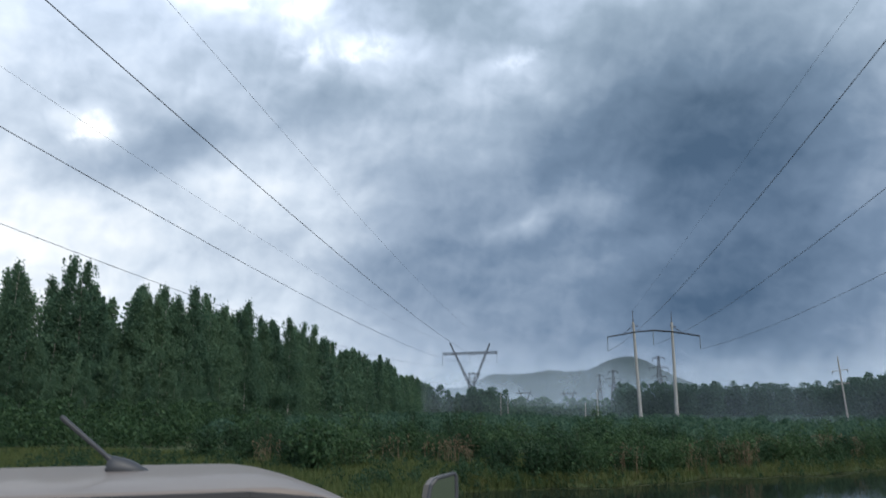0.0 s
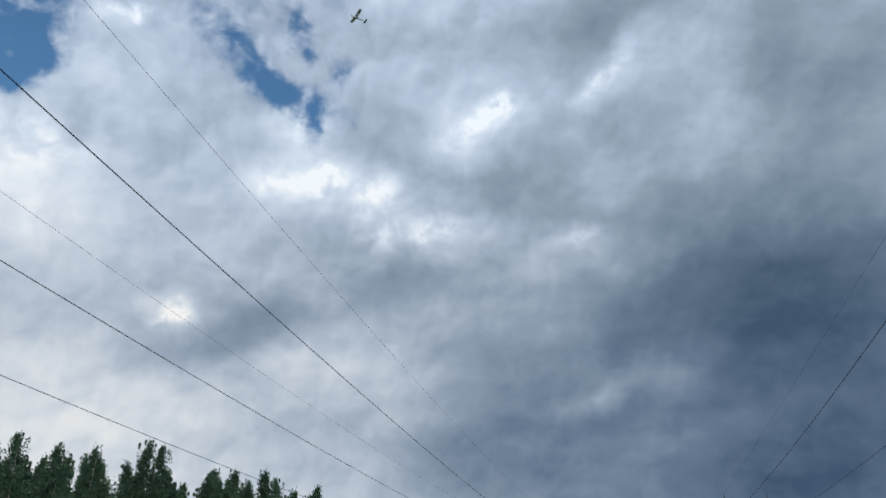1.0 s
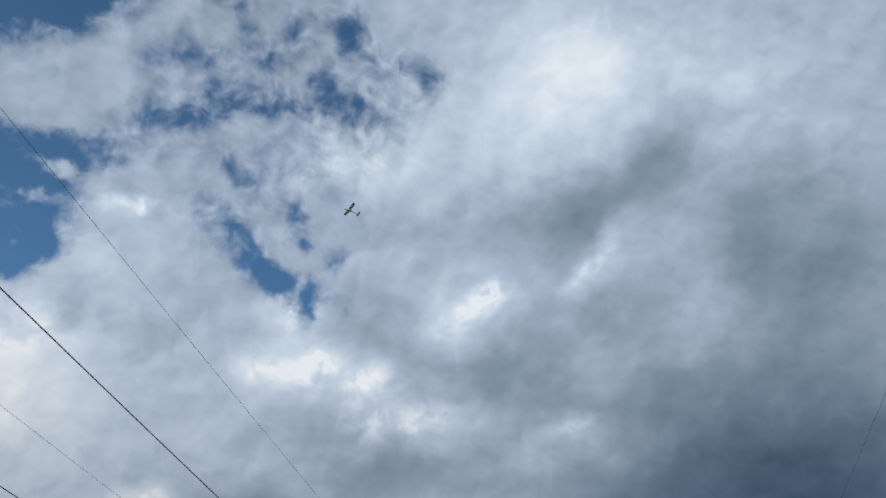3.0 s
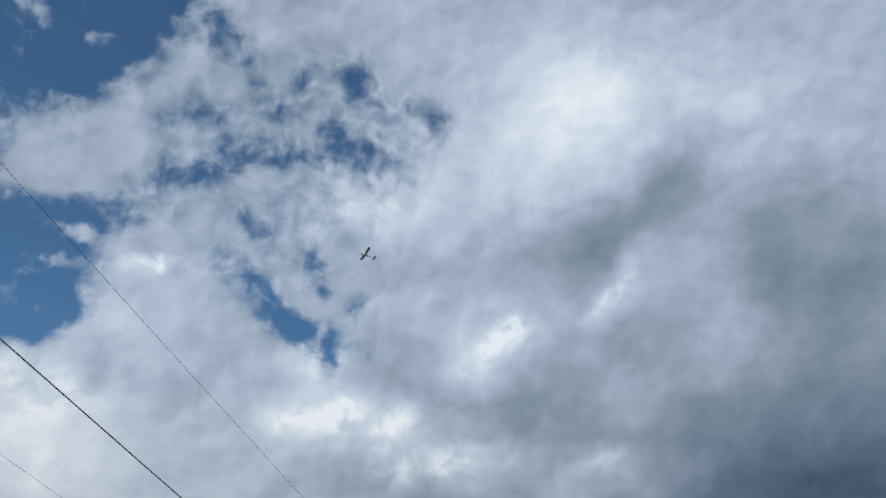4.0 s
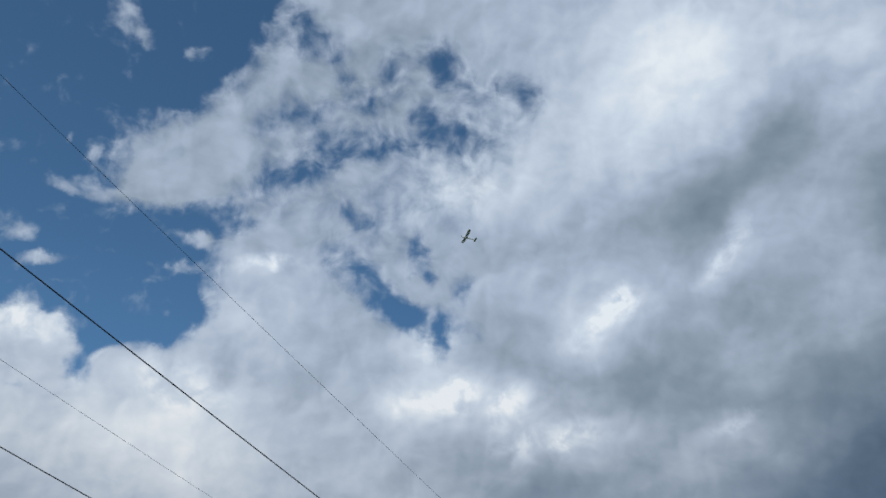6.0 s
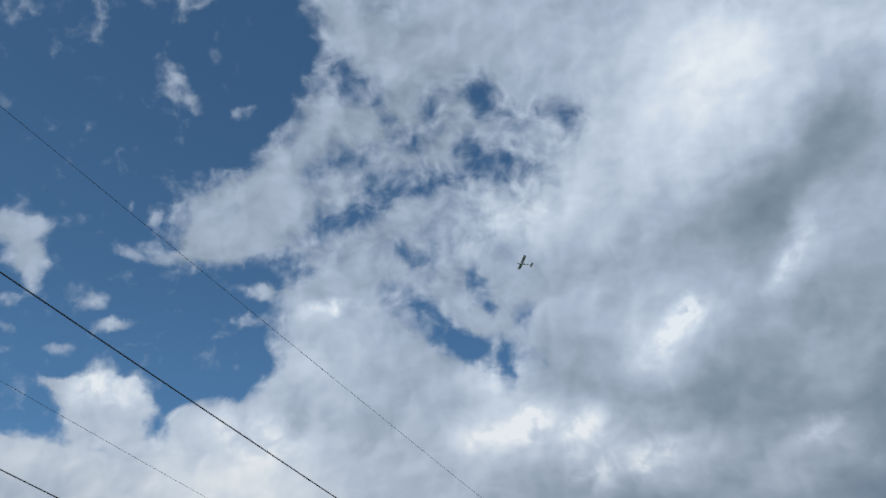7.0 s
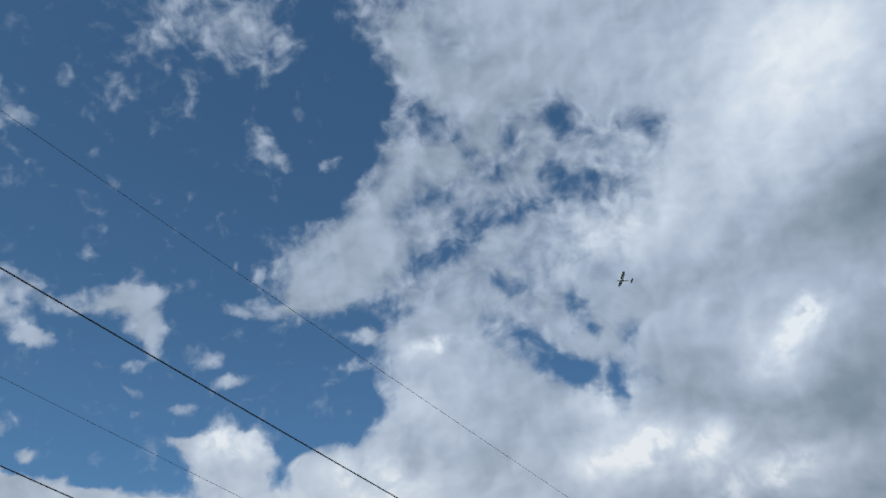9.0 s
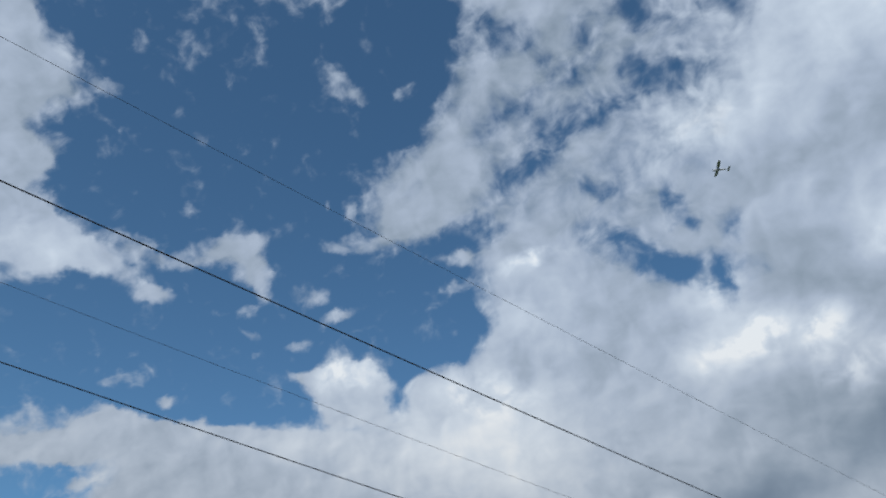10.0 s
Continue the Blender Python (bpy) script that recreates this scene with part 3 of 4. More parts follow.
# ---------------------------------------------------------------- power lines
TURN_LEFT, TURN_RIGHT = radians(-7.95), radians(-7.0)
V_AT = Vector((13.3, 330.0, GROUND))
GATE_AT = Vector((43.4, 151.0, GROUND))


def build_wire(name, start, turn, rise, bend, length, radius, label, group):
    """A sagging conductor from its clamp on the tower towards and past the camera."""
    curve = bpy.data.curves.new(name, "CURVE")
    curve.dimensions = "3D"
    curve.bevel_depth, curve.bevel_resolution = radius, 1
    line = curve.splines.new("POLY")
    count = 90
    line.points.add(count)
    for i in range(count + 1):
        s = length * i / count
        line.points[i].co = (start[0] + s * math.sin(turn), start[1] - s * math.cos(turn), start[2] + rise * s + bend * s * s, 1)
    me = bpy.data.meshes.new_from_object(bpy.data.objects.new("bare", curve))
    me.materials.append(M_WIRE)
    ob = new(name, me)
    tagged(ob, label, "power line", group)


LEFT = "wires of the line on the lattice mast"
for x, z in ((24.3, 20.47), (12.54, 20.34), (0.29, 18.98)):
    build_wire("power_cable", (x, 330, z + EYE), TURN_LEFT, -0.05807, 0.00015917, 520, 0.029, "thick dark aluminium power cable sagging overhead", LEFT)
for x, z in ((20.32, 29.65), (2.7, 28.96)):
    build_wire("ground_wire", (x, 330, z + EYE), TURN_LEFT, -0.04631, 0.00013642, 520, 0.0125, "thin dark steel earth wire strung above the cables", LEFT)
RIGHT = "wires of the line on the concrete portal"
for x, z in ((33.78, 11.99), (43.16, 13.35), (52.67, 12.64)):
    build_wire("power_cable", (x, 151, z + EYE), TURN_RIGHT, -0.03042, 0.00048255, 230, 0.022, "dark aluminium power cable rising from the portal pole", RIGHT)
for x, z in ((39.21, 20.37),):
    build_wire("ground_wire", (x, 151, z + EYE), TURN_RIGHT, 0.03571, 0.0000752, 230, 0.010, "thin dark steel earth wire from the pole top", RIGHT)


def build_v_mast(place, scale=1.0, label="grey steel lattice mast with V-shaped arms in the valley", fine=True):
    """A V-shaped lattice mast: a stem, two splayed legs, a crossarm and three insulator strings."""
    thing = empty_thing("transmission_tower", place, label, "pylon", "lattice masts in the valley")
    thing.scale = (scale, scale, scale)
    g = -GROUND
    r = 0.13 if fine else 0.30
    bays = 12 if fine else 6
    bm = bmesh.new()
    add_lattice(bm, (0, 0, -0.3), (0, 0, 18.0 + g), 1.5, 1.25, 9 if fine else 5, r)
    part("stem", bm, M_STEEL, thing)
    for side in (-1, 1):
        bm = bmesh.new()
        add_lattice(bm, (side * 0.3, 0, 11.4 + g), (side * 8.9 - 1.8 * 0.5, 0, 31.0 + g), 0.55, 0.20, bays, r)
        part("leg", bm, M_STEEL, thing)
    bm = bmesh.new()
    add_lattice(bm, (-13.2, 0, 26.0 + g), (11.2, 0, 27.0 + g), 0.45, 0.45, bays + 6, r * 0.9)
    part("crossarm", bm, M_STEEL, thing)
    bm = bmesh.new()
    add_rod(bm, (-4.0, 0, 17.3 + g), (3.9, 0, 17.5 + g), 0.16, sides=4)
    add_rod(bm, (-4.0, 0, 17.3 + g), (-1.0, 0, 13.5 + g), 0.10, sides=4)
    add_rod(bm, (3.9, 0, 17.5 + g), (1.0, 0, 13.5 + g), 0.10, sides=4)
    part("tie_beam", bm, M_STEEL, thing)
    for x, top, low in ((-13.0, 25.6, 20.8), (-0.76, 26.1, 22.15), (11.0, 26.6, 22.3)):
        bm = bmesh.new()
        add_insulator(bm, (x, 0, top + g), (x, 0, low + g), 0.17, 16 if fine else 6)
        part("insulator", bm, M_INSULATOR, thing, "string of dark glass insulators")
    return thing


build_v_mast(V_AT)
build_v_mast((0.1117 * 900, 900, GROUND), 0.86, "distant grey lattice mast standing in mist", False)
build_v_mast((0.1703 * 900, 900, GROUND), 0.86, "distant grey lattice mast beside another in mist", False)


def build_portal(place):
    """Two concrete poles joined by a steel crossarm, three insulator strings, earth-wire tips."""
    thing = empty_thing("portal_pylon", place, "pale concrete twin-pole portal pylon with dark crossarm", "pylon")
    g = -GROUND
    for x0, x1 in ((-3.45, -4.25), (3.72, 3.65)):
        bm = bmesh.new()
        for k in range(6):
            a, b = k / 6, (k + 1) / 6
            za, zb = -0.6 + (20.4 + g) * a, -0.6 + (20.4 + g) * b
            add_rod(bm, (x0 + (x1 - x0) * a, 0, za), (x0 + (x1 - x0) * b, 0, zb), 0.40 - 0.16 * a, 0.40 - 0.16 * b, 14)
        part("pole", bm, M_CONCRETE, thing, smooth=False)
        bm = bmesh.new()
        add_rod(bm, (x1, 0, 19.6 + g), (x1, 0, 22.2 + g), 0.12, 0.05, 6)
        part("earth_wire_tip", bm, M_STEEL, thing)
    bm = bmesh.new()
    for y in (-0.35, 0.35):
        pts = [(-9.6, y * 0.3, 16.7), (-6.0, y, 17.35), (-3.9, y, 17.8), (0.0, y, 18.15), (3.7, y, 17.9), (6.0, y, 17.6), (9.3, y * 0.3, 17.1)]
        for (ax, ay, az), (bx, by, bz) in zip(pts, pts[1:]):
            add_rod(bm, (ax, ay, az + g), (bx, by, bz + g), 0.13, sides=4)
            add_rod(bm, (ax, ay, az + g), (bx, -by, bz + g), 0.06, sides=4)
    part("crossarm", bm, M_STEEL, thing, "dark steel truss crossarm")
    for x1, xe, ze in ((-4.2, -6.4, 17.3), (3.65, 6.0, 17.6)):
        bm = bmesh.new()
        add_rod(bm, (x1, 0, 19.1 + g), (xe, 0, ze + g), 0.07, sides=5)
        add_rod(bm, (x1 - 0.5, 0, 19.2 + g), (x1 + 0.9, 0, 18.95 + g), 0.08, sides=5)
        part("stay", bm, M_STEEL, thing)
    for x, top, low in ((-9.62, 16.7, 13.79), (-0.24, 18.1, 15.15), (9.27, 17.1, 14.44)):
        bm = bmesh.new()
        add_insulator(bm, (x, 0, top + g), (x, 0, low + g), 0.15, 12)
        part("insulator", bm, M_INSULATOR, thing, "string of dark glass insulators")


build_portal(GATE_AT)


def build_lattice_tower(place, height, label):
    """A narrow lattice tower with three crossarms."""
    thing = empty_thing("lattice_tower", place, label, "pylon", "distant lattice towers")
    bm = bmesh.new()
    add_lattice(bm, (0, 0, -0.5), (0, 0, height * 0.62), height * 0.085, height * 0.034, 8, 0.16)
    add_lattice(bm, (0, 0, height * 0.62), (0, 0, height), height * 0.034, height * 0.010, 6, 0.13)
    part("mast", bm, M_STEEL, thing)
    for k, w in ((0.96, 0.10), (0.80, 0.16), (0.66, 0.12)):
        bm = bmesh.new()
        for s in (-1, 1):
            add_rod(bm, (0, 0.3, height * k), (s * height * w, 0, height * k + 0.1), 0.14, sides=4)
            add_rod(bm, (0, -0.3, height * k), (s * height * w, 0, height * k + 0.1), 0.14, sides=4)
            add_rod(bm, (0, 0, height * (k + 0.035)), (s * height * w, 0, height * k + 0.1), 0.10, sides=4)
            add_rod(bm, (s * height * w, 0, height * k), (s * height * w, 0, height * k - 1.8), 0.13, sides=5)
        part("crossarm", bm, M_STEEL, thing)


build_lattice_tower((0.2912 * 430, 430, GROUND), 34.7, "dark steel lattice tower rising behind the portal")
build_lattice_tower((0.2296 * 560, 560, GROUND), 33.5, "grey steel lattice tower half hidden by mist")
build_lattice_tower((0.2110 * 720, 720, GROUND), 38.0, "faint grey lattice tower far off in mist")


def build_line_pole(place, lean):
    thing = empty_thing("utility_pole", place, "leaning weathered wooden utility pole with two crossarms", "utility pole")
    top = Vector((lean, 0, 13.7))
    bm = bmesh.new()
    add_rod(bm, (0, 0, -0.4), top, 0.19, 0.12, 10)
    part("pole", bm, M_WOOD_POLE, thing)
    for k, w in ((0.80, 1.55), (0.62, 1.45)):
        c = top * k
        bm = bmesh.new()
        add_rod(bm, c + Vector((-w, 0, -0.15)), c + Vector((w, 0, 0.25)), 0.07, sides=4)
        part("crossarm", bm, M_WOOD_POLE, thing)
        for s in (-1, 1):
            bm = bmesh.new()
            e = c + Vector((s * w * 0.96, 0, 0.05 + s * 0.19))
            add_rod(bm, e, e + Vector((0, 0, -0.7)), 0.07, 0.05, 6)
            part("insulator", bm, M_INSULATOR, thing)


build_line_pole((0.5393 * 142, 142, GROUND), -1.0)


def build_stake(place, height, lean):
    thing = empty_thing("bare_pole", place, "thin pale bare pole among the shrubs", "pole", "bare poles in the scrub")
    bm = bmesh.new()
    add_rod(bm, (0, 0, -0.3), (lean * 0.5, 0, height * 0.5), 0.11, 0.09, 8)
    add_rod(bm, (lean * 0.5, 0, height * 0.5), (lean, 0, height), 0.09, 0.06, 8)
    part("shaft", bm, M_CONCRETE, thing)


build_stake((0.1905 * 120, 120, GROUND), 4.2, 0.10)
build_stake((0.2080 * 130, 130, GROUND), 6.6, -0.15)
build_stake((0.0790 * 230, 230, GROUND), 8.5, 0.0)
build_stake((0.0880 * 230, 230, GROUND), 6.5, 0.1)


# ---------------------------------------------------------------- trees, shrubs, grass
def leaf_quads(rng, centers, size, flat=0.0, droop=1.0):
    """Small bent leaf clumps, two triangles each, turned at random."""
    k = len(centers)
    a = rng.normal(size=(k, 3))
    a[:, 2] *= 1.0 - flat
    a[:, 2] *= droop
    a /= np.linalg.norm(a, axis=1, keepdims=True)
    b = np.cross(a, rng.normal(size=(k, 3)))
    b /= np.linalg.norm(b, axis=1, keepdims=True)
    s = size * rng.uniform(0.55, 1.3, size=(k, 1))
    w = s * rng.uniform(0.45, 0.8, size=(k, 1))
    up = np.cross(a, b) * s * 0.25
    verts = np.stack([centers - a * s, centers - b * w + up, centers + a * s, centers + b * w + up], 1).reshape(-1, 3)
    faces = np.arange(4 * k).reshape(-1, 4)
    return verts, faces


def fast_mesh(name, verts, faces, mat):
    me = bpy.data.meshes.new(name)
    me.vertices.add(len(verts))
    me.vertices.foreach_set("co", np.asarray(verts, dtype=np.float32).ravel())
    per = faces.shape[1]
    me.loops.add(faces.size)
    me.loops.foreach_set("vertex_index", faces.astype(np.int32).ravel())
    me.polygons.add(len(faces))
    me.polygons.foreach_set("loop_start", np.arange(0, faces.size, per, dtype=np.int32))
    me.update(calc_edges=True)
    me.validate()
    me.materials.append(mat)
    return me


def birch_crown(rng, height, leaves, size, wide):
    """Leaf places of a narrow birch: drooping boughs along the trunk, a thin leaning tip."""
    boughs = 54
    spots = []
    lean = rng.normal(0, 0.45, 2)
    for i in range(boughs):
        k = 0.05 + 0.93 * (i / (boughs - 1)) ** 0.85
        round_off = min(1.0, (1.0 - k) / 0.62) ** 1.0 * min(1.0, 0.75 + k)
        reach = wide * (0.05 + 0.95 * round_off) * rng.uniform(0.5, 1.3)
        turn = i * 2.4 + rng.normal(0, 0.5)
        n_leaf = int(leaves / boughs * (0.35 + 1.0 * (reach / wide)))
        u = rng.uniform(0.05, 1.0, n_leaf) ** 0.6
        x = np.cos(turn) * u * reach + rng.normal(0, 0.16 * reach + 0.10, n_leaf) + lean[0] * k ** 3
        y = np.sin(turn) * u * reach + rng.normal(0, 0.16 * reach + 0.10, n_leaf) + lean[1] * k ** 3
        z = k * height + 0.95 * u * reach - 0.42 * (u * reach) ** 1.5 + rng.normal(0, 0.34, n_leaf)
        spots.append(np.stack([x, y, z], 1))
    for j in range(3):
        tx, ty = rng.normal(lean[0], 0.30), rng.normal(lean[1], 0.30)
        q = rng.uniform(0, 1, 22)
        spots.append(np.stack([tx + rng.normal(0, 0.11, 22) * (1.2 - q), ty + rng.normal(0, 0.11, 22) * (1.2 - q), height * (0.92 + rng.uniform(0.06, 0.12) * q)], 1))
    return leaf_quads(rng, np.concatenate(spots), size, 0.0, 2.2)


def birch_trunk(rng, height):
    bm = bmesh.new()
    pts = [Vector((rng.normal(0, 0.08) * k, rng.normal(0, 0.08) * k, k * height * 0.96 - 0.15)) for k in np.linspace(0, 1, 6)]
    for i in range(5):
        add_rod(bm, pts[i], pts[i + 1], 0.13 * (1 - i / 5.3), 0.13 * (1 - (i + 1) / 5.3), 7)
    for i in range(7):
        k = 0.3 + 0.08 * i
        a = pts[0].lerp(pts[5], k)
        t = i * 2.4
        add_rod(bm, a, a + Vector((math.cos(t) * 1.1, math.sin(t) * 1.1, 0.9)) * (1.1 - k), 0.035, 0.012, 4)
    return bm


def build_birch(rng, height, leaves, size, wide, label):
    thing = empty_thing("birch_tree", (0, 0, 0), label, "tree", "birches of the forest edge")
    part("trunk", birch_trunk(rng, height), M_BARK, thing, "pale birch trunk")
    v, f = birch_crown(rng, height, leaves, size, wide)
    ob = new("crown", fast_mesh("crown", v, f, M_LEAF))
    ob.parent = thing
    return thing


def along(points, step):
    """Places at even steps along a line of corners, with its side direction."""
    out, left = [], 0.0
    for (ax, ay), (bx, by) in zip(points, points[1:]):
        d = math.hypot(bx - ax, by - ay)
        while left < d:
            k = left / d
            out.append((ax + (bx - ax) * k, ay + (by - ay) * k, -(by - ay) / d, (bx - ax) / d))
            left += step
        left -= d
    return out


def build_forest():
    rng = np.random.default_rng(5)
    tall = "tall dark green birch at the forest edge"
    near = [build_birch(rng, 13.5 + 0.45 * i, 10500, 0.115, 2.25, tall) for i in range(5)]
    deep = [build_birch(rng, 13.4 + 0.5 * i, 3200, 0.22, 2.7, "tall birch crowded inside the dark forest") for i in range(3)]
    far = [build_birch(rng, 13.4 + 0.4 * i, 2600, 0.23, 2.2, "tall misty birch further along the forest edge") for i in range(3)]
    used = set()
    edge = [(-60, 40), (-37, 61), (-27.5, 76), (-23.0, 100), (-19.5, 140), (-13.0, 185), (-8.5, 236), (-5.0, 300)]
    for row in (0, 1, 2, 3, -1, -2):
        for x, y, sx, sy in along(edge, 2.3 + 0.35 * abs(row)):
            back = row * 2.6 + rng.normal(0, 0.5)
            px, py = x + sx * back + rng.normal(0, 0.35), y + sy * back + rng.normal(0, 0.5)
            if row > 1 and py > 110 or py > 190 and rng.uniform() < 0.3 or row < 0 and (px > -0.31 * py or py < 30):
                continue
            kinds = far if py > 120 else (near if row < 2 else deep)
            src = kinds[int(rng.integers(len(kinds)))]
            k = rng.uniform(0.90, 1.06) * (1.0 if row >= 0 else 0.62 + 0.10 * row) * (0.88 if py > 200 else 1.0)
            m = pose(px, py, GROUND - 0.05, rng.normal(0, 1.5), rng.normal(0, 1.5), rng.uniform(0, 360))
            if src not in used:
                used.add(src)
                src.matrix_basis = m
                continue
            ob = copy_thing(src, m)
            ob.scale = (k * rng.uniform(0.85, 1.2), k * rng.uniform(0.85, 1.2), k)
    for src in near + deep + far:
        if src not in used:
            src.location = (-45, 70, GROUND)


build_forest()


def build_woods(name, points, rows, step, low, high, leaves, size, wide, label, seed, mat=M_LEAF_FAR):
    """Far woods that nobody could count: trunks and crowns in one sheet of foliage."""
    rng = np.random.default_rng(seed)
    vs, fs, count = [], [], 0
    for row in range(rows):
        for x, y, sx, sy in along(points, step):
            h = rng.uniform(low, high)
            cx, cy = x + sx * row * step * 1.3 + rng.normal(0, step * 0.4), y + sy * row * step * 1.3 + rng.normal(0, step * 0.4)
            k = rng.uniform(0.0, 1.0, leaves) ** 0.8
            r = wide * rng.uniform(0, 1, leaves) ** 0.4 * np.sqrt(np.clip(1 - ((k - 0.35) / 0.67) ** 2, 0, 1)) * (0.85 + 0.2 * np.sin(k * 9 + h))
            t = rng.uniform(0, 6.283, leaves)
            c = np.stack([cx + r * np.cos(t), cy + r * np.sin(t), GROUND + k * h], 1)
            v, f = leaf_quads(rng, c, size)
            vs.append(v)
            fs.append(f + count)
            count += len(v)
    ob = new(name, fast_mesh(name, np.concatenate(vs), np.concatenate(fs), mat))
    tagged(ob, label, "woods", kind="stuff")


build_woods("distant_woods", [(64, 282), (78, 268), (95, 255), (116, 246), (124, 226), (113, 205), (112, 178), (128, 160), (160, 150)], 4, 2.8, 10.0, 14.0, 640, 0.30, 2.9, "dark green mixed woods beyond the scrub", 11)
build_woods("far_copse", [(-6, 262), (4, 268), (14, 262), (24, 280)], 3, 3.0, 7.0, 11.5, 380, 0.42, 2.6, "misty grove of trees at the mast foot", 12)
build_woods("valley_scrub", [(-10, 335), (25, 330), (60, 330), (100, 330)], 4, 3.6, 2.5, 5.5, 160, 0.55, 3.4, "low misty scrub filling the valley floor", 13)
build_woods("far_forest", [(-120, 520), (20, 640), (160, 640), (260, 560), (420, 520)], 2, 5.0, 8.0, 15.0, 200, 0.95, 5.5, "hazy belt of forest at the hill foot", 14)


def build_bush(rng, height, wide, leaves, size, mat, label, category, group, name):
    """A many-stemmed shrub with an uneven dome of leaf clumps."""
    thing = empty_thing(name, (0, 0, 0), label, category, group)
    bm = bmesh.new()
    tips = []
    for i in range(9):
        t, r = i * 2.4 + rng.normal(0, 0.3), wide * math.sqrt((i + 0.5) / 9)
        h = height * (1.0 - 0.45 * (r / wide) ** 2) * rng.uniform(0.75, 1.05)
        tip = Vector((math.cos(t) * r * 0.85, math.sin(t) * r * 0.85, h))
        mid = tip * 0.5 + Vector((0, 0, h * 0.12))
        add_rod(bm, (math.cos(t) * 0.06, math.sin(t) * 0.06, -0.1), mid, 0.028, 0.018, 4)
        add_rod(bm, mid, tip, 0.018, 0.006, 4)
        tips.append((mid, tip))
    part("woody_base", bm, M_TWIG, thing, "thin brown branching wood")
    spots = []
    for mid, tip in tips:
        k = rng.uniform(-0.9, 1.06, leaves // 9)
        c = np.array([list(mid.lerp(tip, float(v))) for v in k])
        spread = (0.24 * wide * (1.15 - np.clip(k, 0, 1) * 0.75))[:, None]
        spots.append(c + rng.normal(size=c.shape) * spread * np.array((1, 1, 0.8)))
    c = np.concatenate(spots)
    c[:, 2] = np.abs(c[:, 2]) + 0.03
    v, f = leaf_quads(rng, c, size)
    ob = new("foliage", fast_mesh("foliage", v, f, mat))
    ob.parent = thing
    return thing


def in_view(x, y):
    return -0.68 * y - 2 < x < 0.72 * y + 2


def build_scrub():
    rng = np.random.default_rng(21)
    tall = [build_bush(rng, 2.3 + 0.2 * i, 1.2 + 0.1 * i, 1700, 0.085, M_BUSH, "dense green willow shrub in tall grass", "shrub", "willow shrubs of the meadow", "willow_shrub") for i in range(5)]
    used = set()

    def put(src, x, y, k, z=None):
        m = pose(x, y, ground_height(x, y) - 0.03, 0, 0, rng.uniform(0, 360))
        if src in used:
            src = copy_thing(src, m)
        else:
            used.add(src)
            src.matrix_basis = m
        src.scale = (k * rng.uniform(0.85, 1.25), k * rng.uniform(0.85, 1.25), k)

    # the near belt behind the pond and the grass
    for y0 in np.arange(33.6, 56, 3.0):
        for x0 in np.arange(-0.64 * y0 - 2, 0.66 * y0 + 3, 2.2):
            x, y = x0 + rng.normal(0, 0.6), y0 + rng.normal(0, 0.8)
            if y < bank(max(x, 0)) + (0.9 if x < 15.5 else 3.4) or not in_view(x, y):
                continue
            if x < 3.0 and y < 41 + 1.5 * math.sin(x):
                continue
            if rng.uniform() < 0.10 or x < -0.31 * y:
                continue
            put(tall[int(rng.integers(5))], x, y, rng.uniform(0.62, 1.0))
    # single shrubs nearer the car and on the shore
    for x, y, k in ((-5.6, 34.6, 1.15), (-4.4, 36.6, 0.8), (-7.0, 37.2, 1.0), (4.6, 37.3, 0.85), (6.3, 38.4, 0.9), (2.2, 44.0, 0.8), (9.5, 41.6, 0.8), (12.6, 43.2, 0.8), (-10.0, 40.0, 0.7), (-9.0, 42.5, 0.7)):
        put(tall[int(rng.integers(5))], x, y, k)
    # a close hedge of willows standing over the pond
    for x in np.arange(11.0, 37.0, 1.5):
        put(tall[int(rng.integers(5))], x, bank(x) + rng.uniform(2.2, 3.4), rng.uniform(0.62, 0.85))


build_scrub()
build_woods("forest_undergrowth", [(-44, 33), (-27, 46), (-20, 58), (-17, 70)], 5, 2.2, 1.6, 3.6, 420, 0.13, 1.7, "dark tangled undergrowth at the foot of the birches", 17, M_BUSH)
build_woods("meadow_scrub", [(-17, 57), (8, 58), (50, 60)], 15, 3.0, 1.3, 2.4, 190, 0.15, 1.8, "low green willow scrub spreading over the meadow", 15)
build_woods("marsh_scrub", [(-14, 118), (30, 120), (95, 112)], 10, 5.5, 1.4, 2.6, 130, 0.34, 3.2, "hazy low scrub running to the pylons", 16)


